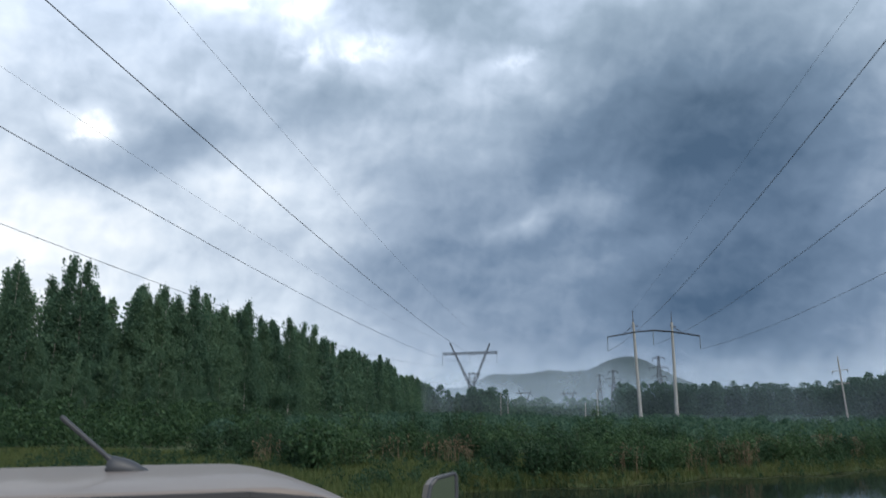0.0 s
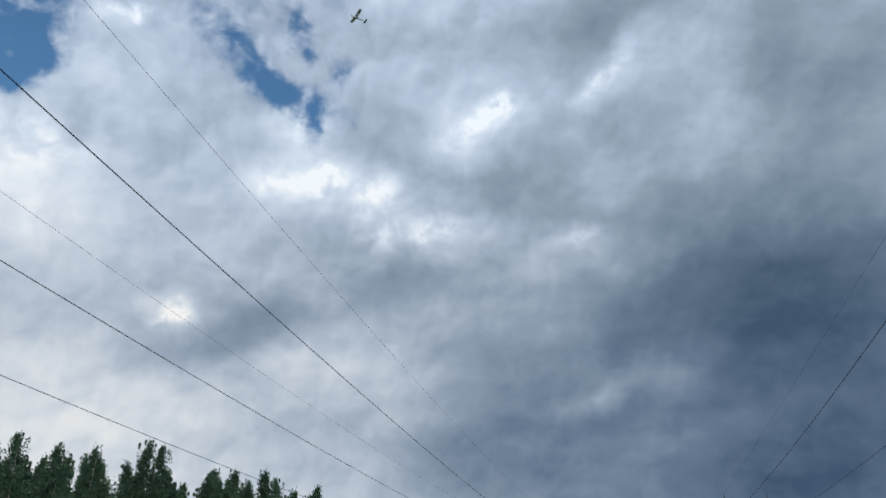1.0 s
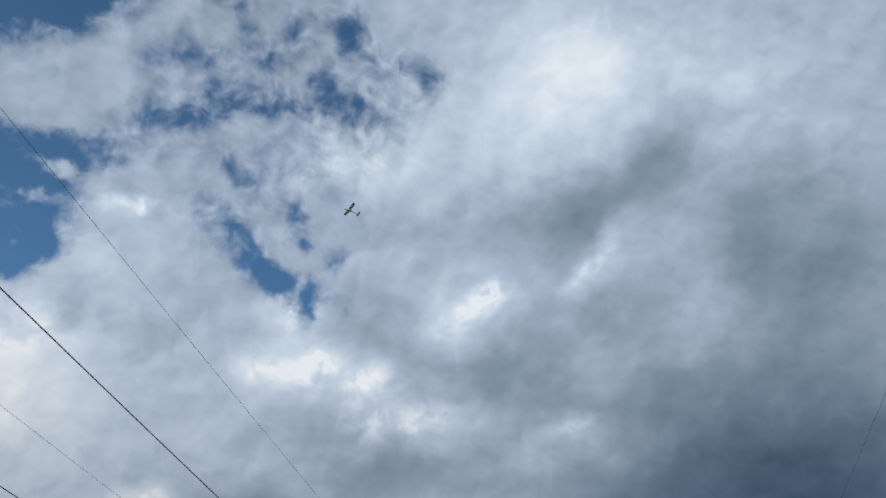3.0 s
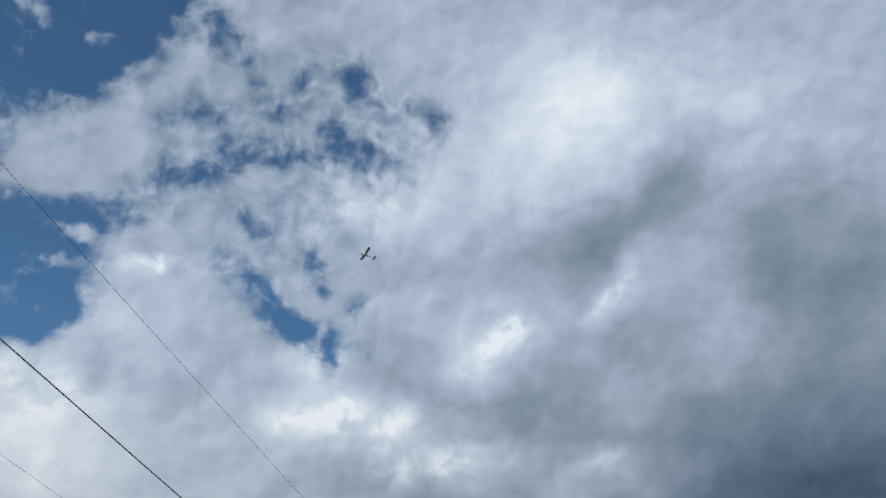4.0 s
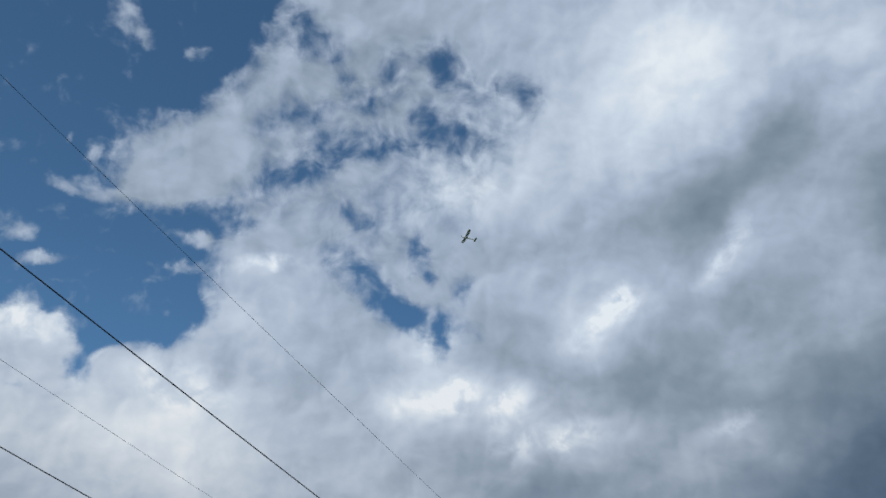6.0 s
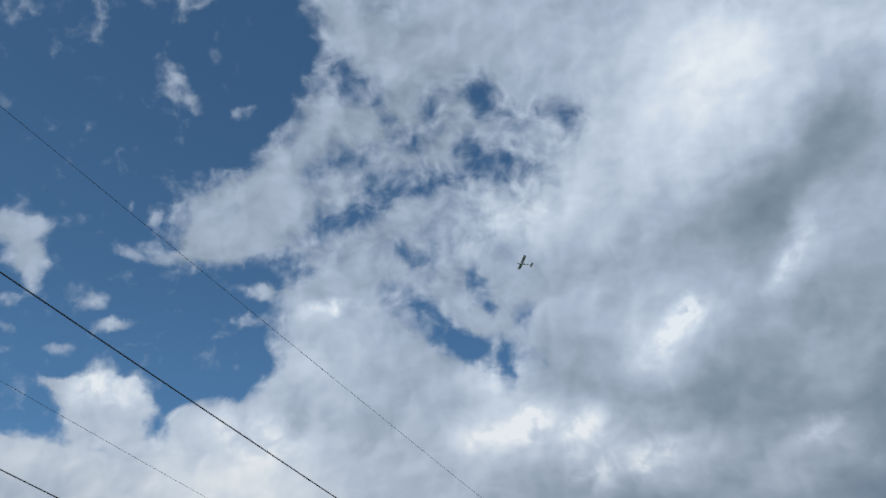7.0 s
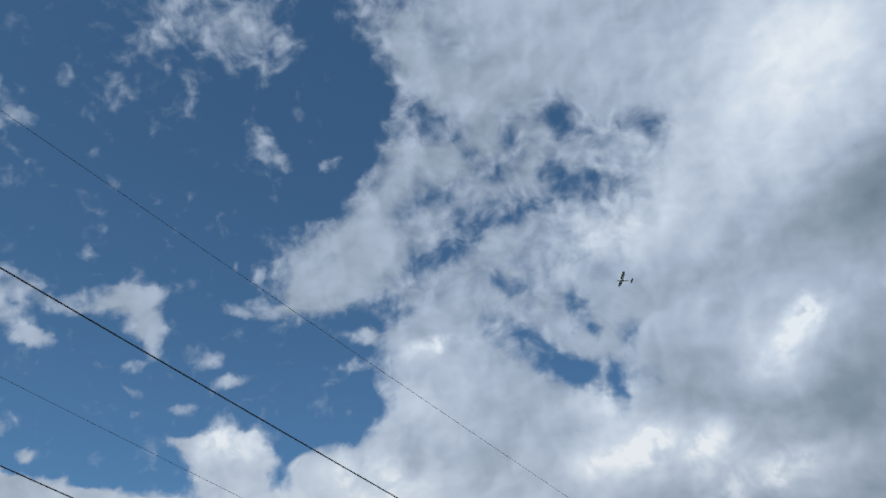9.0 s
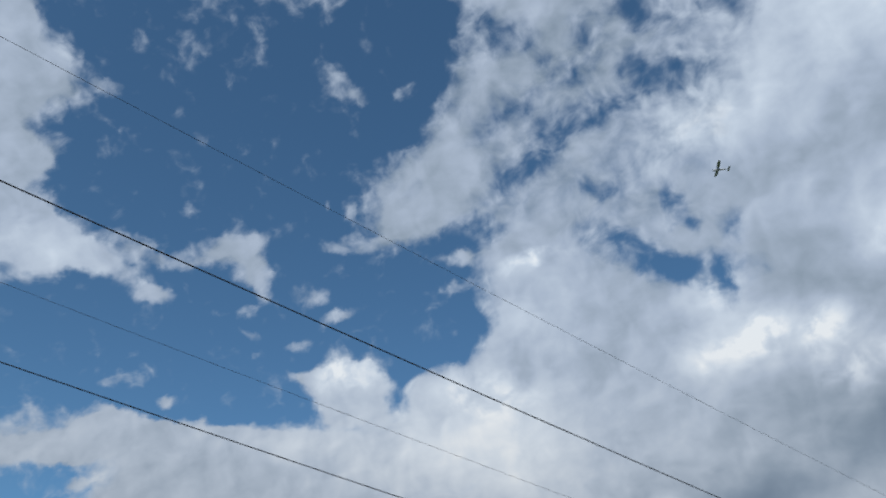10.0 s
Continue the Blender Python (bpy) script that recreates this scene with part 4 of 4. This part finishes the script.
def build_blades(name, places, low, high, width, mat, label, category, seed, blades=7, heads=False):
    """Tufts of grass or weeds: bent blades of three points each."""
    rng = np.random.default_rng(seed)
    p = np.repeat(np.array(places), blades, 0)
    k = len(p)
    p[:, :2] += rng.normal(0, 0.10, (k, 2))
    t = rng.uniform(0, 6.283, k)
    h = rng.uniform(low, high, k)
    side = np.stack([np.cos(t), np.sin(t), np.zeros(k)], 1) * width
    bend = np.stack([-np.sin(t), np.cos(t), np.zeros(k)], 1) * (h * rng.uniform(0.05, 0.5, k))[:, None]
    up = np.stack([np.zeros(k), np.zeros(k), h], 1)
    verts = np.stack([p - side, p + side, p + up * 0.6 + bend * 0.35 + side * 0.8, p + up * 0.6 + bend * 0.35 - side * 0.8, p + up + bend], 1).reshape(-1, 3)
    base = np.arange(k)[:, None] * 5
    faces = np.concatenate([base + np.array([[0, 1, 2]]), base + np.array([[0, 2, 3]]), base + np.array([[3, 2, 4]])], 0)
    if heads:
        c = np.repeat(p + up * 0.92 + bend * 0.85, 3, 0) + rng.normal(0, 0.06, (3 * k, 3)) * np.array((1, 1, 2.4))
        v, f = leaf_quads(rng, c, 0.055)
        f = np.concatenate([f[:, [0, 1, 2]], f[:, [0, 2, 3]]], 0)
        faces = np.concatenate([faces, f + len(verts)], 0)
        verts = np.concatenate([verts, v], 0)
    ob = new(name, fast_mesh(name, verts, faces, mat))
    tagged(ob, label, category, kind="stuff")


def scatter(seed, count, x0, x1, y0, y1, keep):
    rng = np.random.default_rng(seed)
    out = []
    for x, y in zip(rng.uniform(x0, x1, count), rng.uniform(y0, y1, count)):
        if keep(x, y):
            out.append((x, y, ground_height(x, y) - 0.02))
    return out


def on_meadow(x, y):
    return in_view(x, y) and (x < 0.5 or y > bank(x) - 0.45)


build_blades("meadow_grass", scatter(31, 36000, -30, 6, 22, 48, on_meadow), 0.14, 0.5, 0.014, M_GRASS, "yellow-green uncut meadow grass", "grass", 32)
build_blades("shore_grass", scatter(33, 26000, 1, 36, 31, 60, lambda x, y: on_meadow(x, y) and y < bank(x) + 6.5), 0.15, 0.48, 0.014, M_GRASS, "rank green grass along the pond shore", "grass", 34)


def weedy(x, y):
    if not on_meadow(x, y):
        return False
    return any(math.hypot((x - a) / r, (y - b) / (r * 0.7)) < 1 for a, b, r in ((-8.3, 37.6, 0.9), (-2.6, 39.2, 0.9), (0.4, 39.6, 1.3), (9.6, 39.4, 0.8), (17.6, 45.6, 1.6), (27.5, 53, 1.8), (14.0, 42.6, 0.9), (21, 49, 1.2)))


build_blades("dry_weeds", scatter(35, 7000, -12, 36, 34, 58, weedy), 0.9, 1.7, 0.010, M_WEED, "faded reddish-brown fireweed in the grass", "weeds", 36, 4, True)


def build_herbs(name, places, low, high, leaves, size, mat, label, category, seed):
    """Low leafy herbs and seedlings, too many to count."""
    rng = np.random.default_rng(seed)
    vs, fs, count = [], [], 0
    for x, y, z in places:
        h = rng.uniform(low, high)
        k = rng.uniform(0, 1, leaves)
        r = 0.45 * h * np.sqrt(rng.uniform(0, 1, leaves)) * (1.1 - k * 0.8)
        t = rng.uniform(0, 6.283, leaves)
        v, f = leaf_quads(rng, np.stack([x + r * np.cos(t), y + r * np.sin(t), z + k * h], 1), size)
        vs.append(v)
        fs.append(f + count)
        count += len(v)
    ob = new(name, fast_mesh(name, np.concatenate(vs), np.concatenate(fs), mat))
    tagged(ob, label, category, kind="stuff")


def patchy(x, y):
    return on_meadow(x, y) and noise.noise((x * 0.30, y * 0.30, 3)) > 0.0


build_herbs("meadow_herbs", scatter(41, 1500, -28, 4, 23, 43, patchy), 0.35, 0.95, 60, 0.055, M_BUSH, "leafy green herbs and seedlings in the grass", "herbs", 42)
build_herbs("shore_herbs", scatter(43, 2600, 0.5, 36, 32, 58, lambda x, y: on_meadow(x, y) and y < bank(x) + 2.6), 0.3, 0.9, 60, 0.055, M_BUSH, "dark leafy plants overhanging the pond", "herbs", 44)


def build_duckweed():
    """Thin pale rafts of floating weed along the shore."""
    rng = np.random.default_rng(51)
    x = np.concatenate([rng.uniform(4, 30, 900), rng.normal(23.5, 1.4, 420), rng.normal(16.5, 1.0, 200)])
    off = np.concatenate([rng.uniform(0.55, 0.95, 900), rng.uniform(0.6, 1.7, 420), rng.uniform(0.6, 1.3, 200)])
    verts, faces = [], []
    for a, o in zip(x, off):
        y = bank(a) - o
        r = rng.uniform(0.02, 0.07)
        base = len(verts)
        for j in range(5):
            t = j * 1.2566 + rng.uniform(0, 0.5)
            verts.append((a + r * 2.4 * math.cos(t), y + r * math.sin(t), WATER + 0.006))
        faces.append(tuple(range(base, base + 5)))
    ob = mesh_object("duckweed", verts, faces, M_GRASS)
    tagged(ob, "pale green duckweed floating along the shore", "water weed", kind="stuff")


build_duckweed()


# ---------------------------------------------------------------- the parked car
def paint(name, color, flake):
    m, n, out = material(name)
    p = n.add("ShaderNodeBsdfPrincipled")
    where = n.add("ShaderNodeTexCoord").outputs["Object"]
    dust = n.noise(where, 2.2, 6.0, 0.65)
    fine = n.noise(where, 60.0, 4.0, 0.6)
    v = n.math("MULTIPLY_ADD", fine, 0.3, n.math("MULTIPLY", dust, 0.7))
    n.put(p.inputs["Base Color"], n.ramp(v, [(0.3, tuple(c * 0.86 for c in color)), (0.7, color)]))
    n.put(p.inputs["Roughness"], n.math("MULTIPLY_ADD", v, 0.25, 0.38))
    p.inputs["Metallic"].default_value = flake
    p.inputs["Coat Weight"].default_value = 0.2
    p.inputs["Coat Roughness"].default_value = 0.12
    n.put(out.inputs[0], p.outputs[0])
    return m


M_PAINT = paint("beige_car_paint", (0.215, 0.180, 0.155), 0.05)
M_RUBBER = surface("black_rubber", [(0.012, 0.012, 0.013), (0.03, 0.03, 0.032)], 0.75, 0.0, 0.2, 0.001)
M_PLASTIC = surface("dark_grey_plastic", [(0.030, 0.034, 0.040), (0.050, 0.055, 0.064)], 0.5, 0.0, 0.1, 0.0005)
M_RIM = surface("wheel_alloy", [(0.30, 0.30, 0.31), (0.45, 0.45, 0.46)], 0.35, 0.8, 0.2)
M_LAMP = surface("lamp_lens", [(0.35, 0.05, 0.04), (0.45, 0.07, 0.05)], 0.2, 0.0, 0.2)
m, n, out = material("dark_car_glass")
p = n.add("ShaderNodeBsdfPrincipled")
p.inputs["Base Color"].default_value = (0.012, 0.016, 0.020, 1)
p.inputs["Roughness"].default_value = 0.04
p.inputs["IOR"].default_value = 1.5
n.put(out.inputs[0], p.outputs[0])
M_GLASS = m
m, n, out = material("mirror_glass")
p = n.add("ShaderNodeBsdfPrincipled")
p.inputs["Base Color"].default_value = (0.55, 0.58, 0.58, 1)
p.inputs["Metallic"].default_value = 1.0
p.inputs["Roughness"].default_value = 0.03
n.put(out.inputs[0], p.outputs[0])
M_MIRROR = m


def loft(sections, close=True):
    """A skin over cross-sections of equal point counts."""
    bm = bmesh.new()
    rings = [[bm.verts.new(p) for p in s] for s in sections]
    for a, b in zip(rings, rings[1:]):
        for i in range(len(a) - (0 if close else 1)):
            j = (i + 1) % len(a)
            bm.faces.new((a[i], a[j], b[j], b[i]))
    if close:
        bm.faces.new(rings[0][::-1])
        bm.faces.new(rings[-1])
    return bm


def build_car(place, heading):
    """Forward is +x, left is +y; the origin lies under the aerial on the ground."""
    car = empty_thing("parked_car", place, "light beige-silver car with a roof aerial parked beside the pond", "car")
    car.rotation_euler = (0, 0, radians(heading))
    top = 1.602

    # roof panel: crowned across, falling to the windscreen and the tailgate
    def roof_z(x, y):
        fall = 0.64 * max(0.0, (x - 0.35) / 0.95) ** 1.8 + 0.01 * max(0.0, (-x - 0.15) / 0.7) ** 2
        return top - fall - 0.022 * (abs(y) / 0.50) ** 3

    xs = np.linspace(-0.75, 1.02, 26)
    ys = np.linspace(-0.50, 0.50, 23)
    verts = [(x, y * (1 - 0.05 * max(0, x)), roof_z(x, y)) for x in xs for y in ys]
    verts += [(x, y * (1 - 0.05 * max(0, x)), z - 0.03) for (x, y, z) in verts]
    w, k = len(ys), len(xs) * len(ys)
    faces = [(i * w + j, (i + 1) * w + j, (i + 1) * w + j + 1, i * w + j + 1) for i in range(len(xs) - 1) for j in range(w - 1)]
    faces += [tuple(k + q for q in f[::-1]) for f in faces]
    rim = [j for j in range(w)] + [i * w + w - 1 for i in range(1, len(xs))] + [(len(xs) - 1) * w + j for j in range(w - 2, -1, -1)] + [i * w for i in range(len(xs) - 2, 0, -1)]
    faces += [(a, b, k + b, k + a) for a, b in zip(rim, rim[1:] + rim[:1])]
    mesh_object("roof", verts, faces, M_PAINT, car, smooth=True)

    # lower body
    prof = [(-1.25, 0.55, 0.98), (-1.15, 0.36, 1.06), (-0.6, 0.30, 1.06), (0.6, 0.28, 1.04), (1.55, 0.28, 1.02), (1.9, 0.30, 0.99), (2.55, 0.32, 0.90), (2.85, 0.40, 0.78), (2.95, 0.50, 0.66)]
    sections = []
    for x, lo, hi in prof:
        half = 0.90 if -1.0 < x < 2.4 else 0.80
        sections.append([(x, s * half * f, lo + (hi - lo) * g) for s, f, g in
                         ((-1, 0.88, 0), (-1, 0.99, 0.25), (-1, 1.0, 0.6), (-1, 0.95, 0.93), (-1, 0.86, 1.0), (1, 0.86, 1.0), (1, 0.95, 0.93), (1, 1.0, 0.6), (1, 0.99, 0.25), (1, 0.88, 0))])
    part("body", loft(sections), M_PAINT, car, smooth=True)

    # glass between the belt line and the roof
    for s in (-1, 1):
        for (xa, xb), (ta, tb) in zip(((-0.95, -0.25), (-0.17, 0.62), (0.70, 1.55)), ((-0.62, -0.25), (-0.17, 0.62), (0.70, 0.96))):
            lo = [(xa, s * 0.83, 1.03), (xb, s * 0.83, 1.03)]
            hi = [(tb, s * 0.505, roof_z(tb, 0.50) - 0.035), (ta, s * 0.505, roof_z(ta, 0.50) - 0.035)]
            bm = bmesh.new()
            bm.faces.new([bm.verts.new(q) for q in lo + hi])
            part("side_window", bm, M_GLASS, car, "dark side window")
        for (a, b) in (((-0.21, s * 0.832, 1.02), (-0.21, s * 0.505, roof_z(-0.21, 0.50) - 0.02)), ((0.66, s * 0.832, 1.02), (0.66, s * 0.505, roof_z(0.66, 0.50) - 0.02)), ((1.72, s * 0.80, 1.0), (1.0, s * 0.49, roof_z(1.0, 0.50) - 0.02)), ((-1.08, s * 0.80, 1.04), (-0.70, s * 0.49, roof_z(-0.70, 0.50) - 0.02))):
            bm = bmesh.new()
            add_rod(bm, a, b, 0.035, 0.03, 8)
            part("pillar", bm, M_PAINT, car)
        bm = bmesh.new()
        for xa, xb in zip(np.linspace(-0.72, 0.9, 9), np.linspace(-0.72, 0.9, 9)[1:]):
            add_rod(bm, (xa, s * 0.510, roof_z(xa, 0.50) - 0.014), (xb, s * 0.510, roof_z(xb, 0.50) - 0.014), 0.016, sides=6)
        part("gutter_trim", bm, M_RUBBER, car, "black rubber trim along the roof")
    bm = bmesh.new()
    bm.faces.new([bm.verts.new(q) for q in ((1.70, -0.74, 1.02), (1.70, 0.74, 1.02), (1.02, 0.50, roof_z(1.02, 0.5) - 0.03), (1.02, -0.50, roof_z(1.02, 0.5) - 0.03))])
    part("windscreen", bm, M_GLASS, car)
    bm = bmesh.new()
    bm.faces.new([bm.verts.new(q) for q in ((-1.10, 0.72, 1.06), (-1.10, -0.72, 1.06), (-0.75, -0.50, roof_z(-0.75, 0.50) - 0.03), (-0.75, 0.50, roof_z(-0.75, 0.50) - 0.03))])
    part("rear_window", bm, M_GLASS, car)
    for s in (-1, 1):
        bm = bmesh.new()
        add_box(bm, (-1.2, s * 0.68, 0.86), (0.08, 0.18, 0.26))
        bmesh.ops.bevel(bm, geom=bm.edges[:], offset=0.02, segments=2, affect="EDGES")
        part("tail_lamp", bm, M_LAMP, car, "red tail lamp")
    for x in (-0.62, 2.05):
        for s in (-1, 1):
            wheel = new("wheel")
            wheel.parent = car
            wheel.location = (x, s * 0.80, 0.33)
            bm = bmesh.new()
            ring = [(0.20, -0.09), (0.31, -0.10), (0.33, -0.07), (0.33, 0.07), (0.31, 0.10), (0.20, 0.09)]
            part("tyre", loft([[(r * math.cos(a), y, r * math.sin(a)) for r, y in ring] for a in np.linspace(0, 2 * math.pi, 25)], True), M_RUBBER, wheel)
            bm.free()
            bm = bmesh.new()
            add_rod(bm, (0, -0.07, 0), (0, 0.07, 0), 0.205, sides=20)
            for i in range(5):
                a = i * 2 * math.pi / 5
                add_rod(bm, (0, s * 0.075, 0), (0.19 * math.cos(a), s * 0.075, 0.19 * math.sin(a)), 0.03, 0.022, 6)
            part("rim", bm, M_RIM, wheel)

    # roof aerial: a moulded foot and a short mast leaning to the rear
    aerial = new("aerial")
    aerial.parent = car
    aerial.location = (0, 0, top)
    aerial.scale = (0.82, 0.82, 0.82)
    sections = []
    for x, half, h in ((0.085, 0.010, 0.004), (0.070, 0.022, 0.012), (0.035, 0.032, 0.034), (-0.005, 0.032, 0.050), (-0.045, 0.027, 0.057), (-0.062, 0.019, 0.046), (-0.070, 0.006, 0.010)):
        sections.append([(x, half * math.cos(a), -0.012 + (h + 0.012) * max(0.0, math.sin(a)) ** 0.7 if math.sin(a) > 0 else -0.012) for a in np.linspace(0, 2 * math.pi, 17)[:-1]])
    part("foot", loft(sections), M_PLASTIC, aerial, smooth=True)
    bm = bmesh.new()
    d = Vector((-0.205, 0, 0.175))
    add_rod(bm, (-0.035, 0, 0.028), Vector((-0.035, 0, 0.028)) + d * 0.16, 0.0155, 0.0105, 12)
    add_rod(bm, Vector((-0.035, 0, 0.028)) + d * 0.14, Vector((-0.035, 0, 0.028)) + d * 0.97, 0.0085, 0.0105, 12)
    add_rod(bm, Vector((-0.035, 0, 0.028)) + d * 0.97, Vector((-0.035, 0, 0.028)) + d, 0.0105, 0.006, 12)
    part("mast", bm, M_PLASTIC, aerial, "stubby black rubber mast", smooth=False)

    # door mirror on the far side
    mirror = new("door_mirror")
    mirror.parent = car
    mirror.location = MIRROR_AT
    mirror.scale = (0.9, 0.9, 0.9)
    mirror.rotation_euler = (0, 0, radians(MIRROR_TURN))
    outline = [(-0.105, -0.085), (-0.112, -0.02), (-0.095, 0.055), (-0.055, 0.092), (0.03, 0.108), (0.085, 0.118), (0.100, 0.10), (0.105, 0.0), (0.100, -0.075), (0.06, -0.098), (-0.06, -0.1)]
    sections = []
    for x, k in ((0.10, 0.35), (0.085, 0.72), (0.05, 0.93), (0.0, 1.0), (-0.012, 1.0)):
        sections.append([(x, -a * k, b * k) for a, b in outline])
    part("shell", loft(sections), M_PAINT, mirror, smooth=False)
    bm = bmesh.new()
    for (a, b), (c, e) in zip(outline, outline[1:] + outline[:1]):
        add_rod(bm, (-0.014, -a * 0.95, b * 0.95), (-0.014, -c * 0.95, e * 0.95), 0.012, sides=6)
    part("mirror_frame", bm, M_PLASTIC, mirror, "dark plastic rim")
    bm = bmesh.new()
    bm.faces.new([bm.verts.new((-0.016, -a * 0.9, b * 0.9)) for a, b in outline])
    part("glass", bm, M_MIRROR, mirror, "mirror glass reflecting the grass")
    bm = bmesh.new()
    add_rod(bm, (1.55, 0.80, 0.98), (1.60, 0.95, 1.16), 0.035, 0.028, 8)
    add_rod(bm, (1.60, 0.95, 1.16), (1.63, 1.02, 1.30), 0.028, 0.024, 8)
    part("mirror_arm", bm, M_PLASTIC, car)


MIRROR_AT, MIRROR_TURN = (1.60, 1.06, 1.37), 103
build_car((-0.995, 2.42, 0.0), 25)


# ---------------------------------------------------------------- the light aircraft
def build_aircraft(place, turn, bank_angle):
    """A high-wing light aircraft in flight. Forward is +x."""
    thing = empty_thing("light_aircraft", place, "small grey high-wing propeller plane flying under the clouds", "aircraft")
    thing.rotation_euler = Euler((radians(bank_angle), 0, radians(turn)))
    bm = loft([[(x, r * math.cos(a) * 0.85, dz + r * math.sin(a)) for a in np.linspace(0, 2 * math.pi, 15)[:-1]] for x, r, dz in
               ((2.5, 0.16, -0.12), (2.3, 0.40, -0.10), (1.5, 0.56, 0.0), (0.6, 0.66, 0.14), (-0.6, 0.62, 0.14), (-2.0, 0.38, 0.10), (-4.0, 0.20, 0.10), (-5.2, 0.12, 0.14))])
    part("fuselage", bm, M_PLANE, thing, smooth=True)
    for s in (-1, 1):
        sec = []
        for y, chord, z in ((0.3, 1.55, 0.80), (3.2, 1.52, 0.88), (5.0, 1.20, 0.93), (5.35, 0.9, 0.94)):
            sec.append([(0.85 - chord * (1 - math.cos(a)) / 2 - (1.52 - chord) * 0.1, s * y, z + 0.09 * math.sin(a) * chord / 1.5) for a in np.linspace(0, 2 * math.pi, 13)[:-1]])
        part("wing", loft(sec), M_PLANE, thing)
        bm = bmesh.new()
        add_rod(bm, (0.5, s * 0.5, -0.25), (0.3, s * 2.7, 0.82), 0.05, sides=6)
        part("wing_strut", bm, M_PLANE, thing)
        sec = [[(-4.35 - 0.2 * y / 1.7 - c * (1 - math.cos(a)) / 2, s * y, 0.18 + 0.04 * math.sin(a)) for a in np.linspace(0, 2 * math.pi, 11)[:-1]] for y, c in ((0.05, 1.05), (1.7, 0.7))]
        part("tailplane", loft(sec), M_PLANE, thing)
        bm = bmesh.new()
        add_rod(bm, (0.4, s * 0.35, -0.4), (0.3, s * 1.1, -1.15), 0.05, sides=6)
        add_rod(bm, (0.3, s * 1.03, -1.2), (0.3, s * 1.17, -1.2), 0.22, sides=12)
        part("landing_gear", bm, M_RUBBER, thing)
    sec = [[(-4.3 - 0.75 * (z - 0.2) - c * (1 - math.cos(a)) / 2, 0.04 * math.sin(a), z) for a in np.linspace(0, 2 * math.pi, 11)[:-1]] for z, c in ((0.2, 1.2), (1.5, 0.6))]
    part("fin", loft(sec), M_PLANE, thing)
    bm = bmesh.new()
    add_rod(bm, (2.45, 0, -0.12), (2.72, 0, -0.12), 0.14, 0.03, 10)
    add_box(bm, (2.62, 0, -0.12), (0.05, 0.12, 1.9))
    part("propeller", bm, M_PLASTIC, thing)


d, az, el = 375.0, radians(15.3), radians(42.7)
build_aircraft((1.7 - d * math.sin(az) * math.cos(el), d * math.cos(az) * math.cos(el), EYE + d * math.sin(el)), 15.3 + 180 + 22, 0)
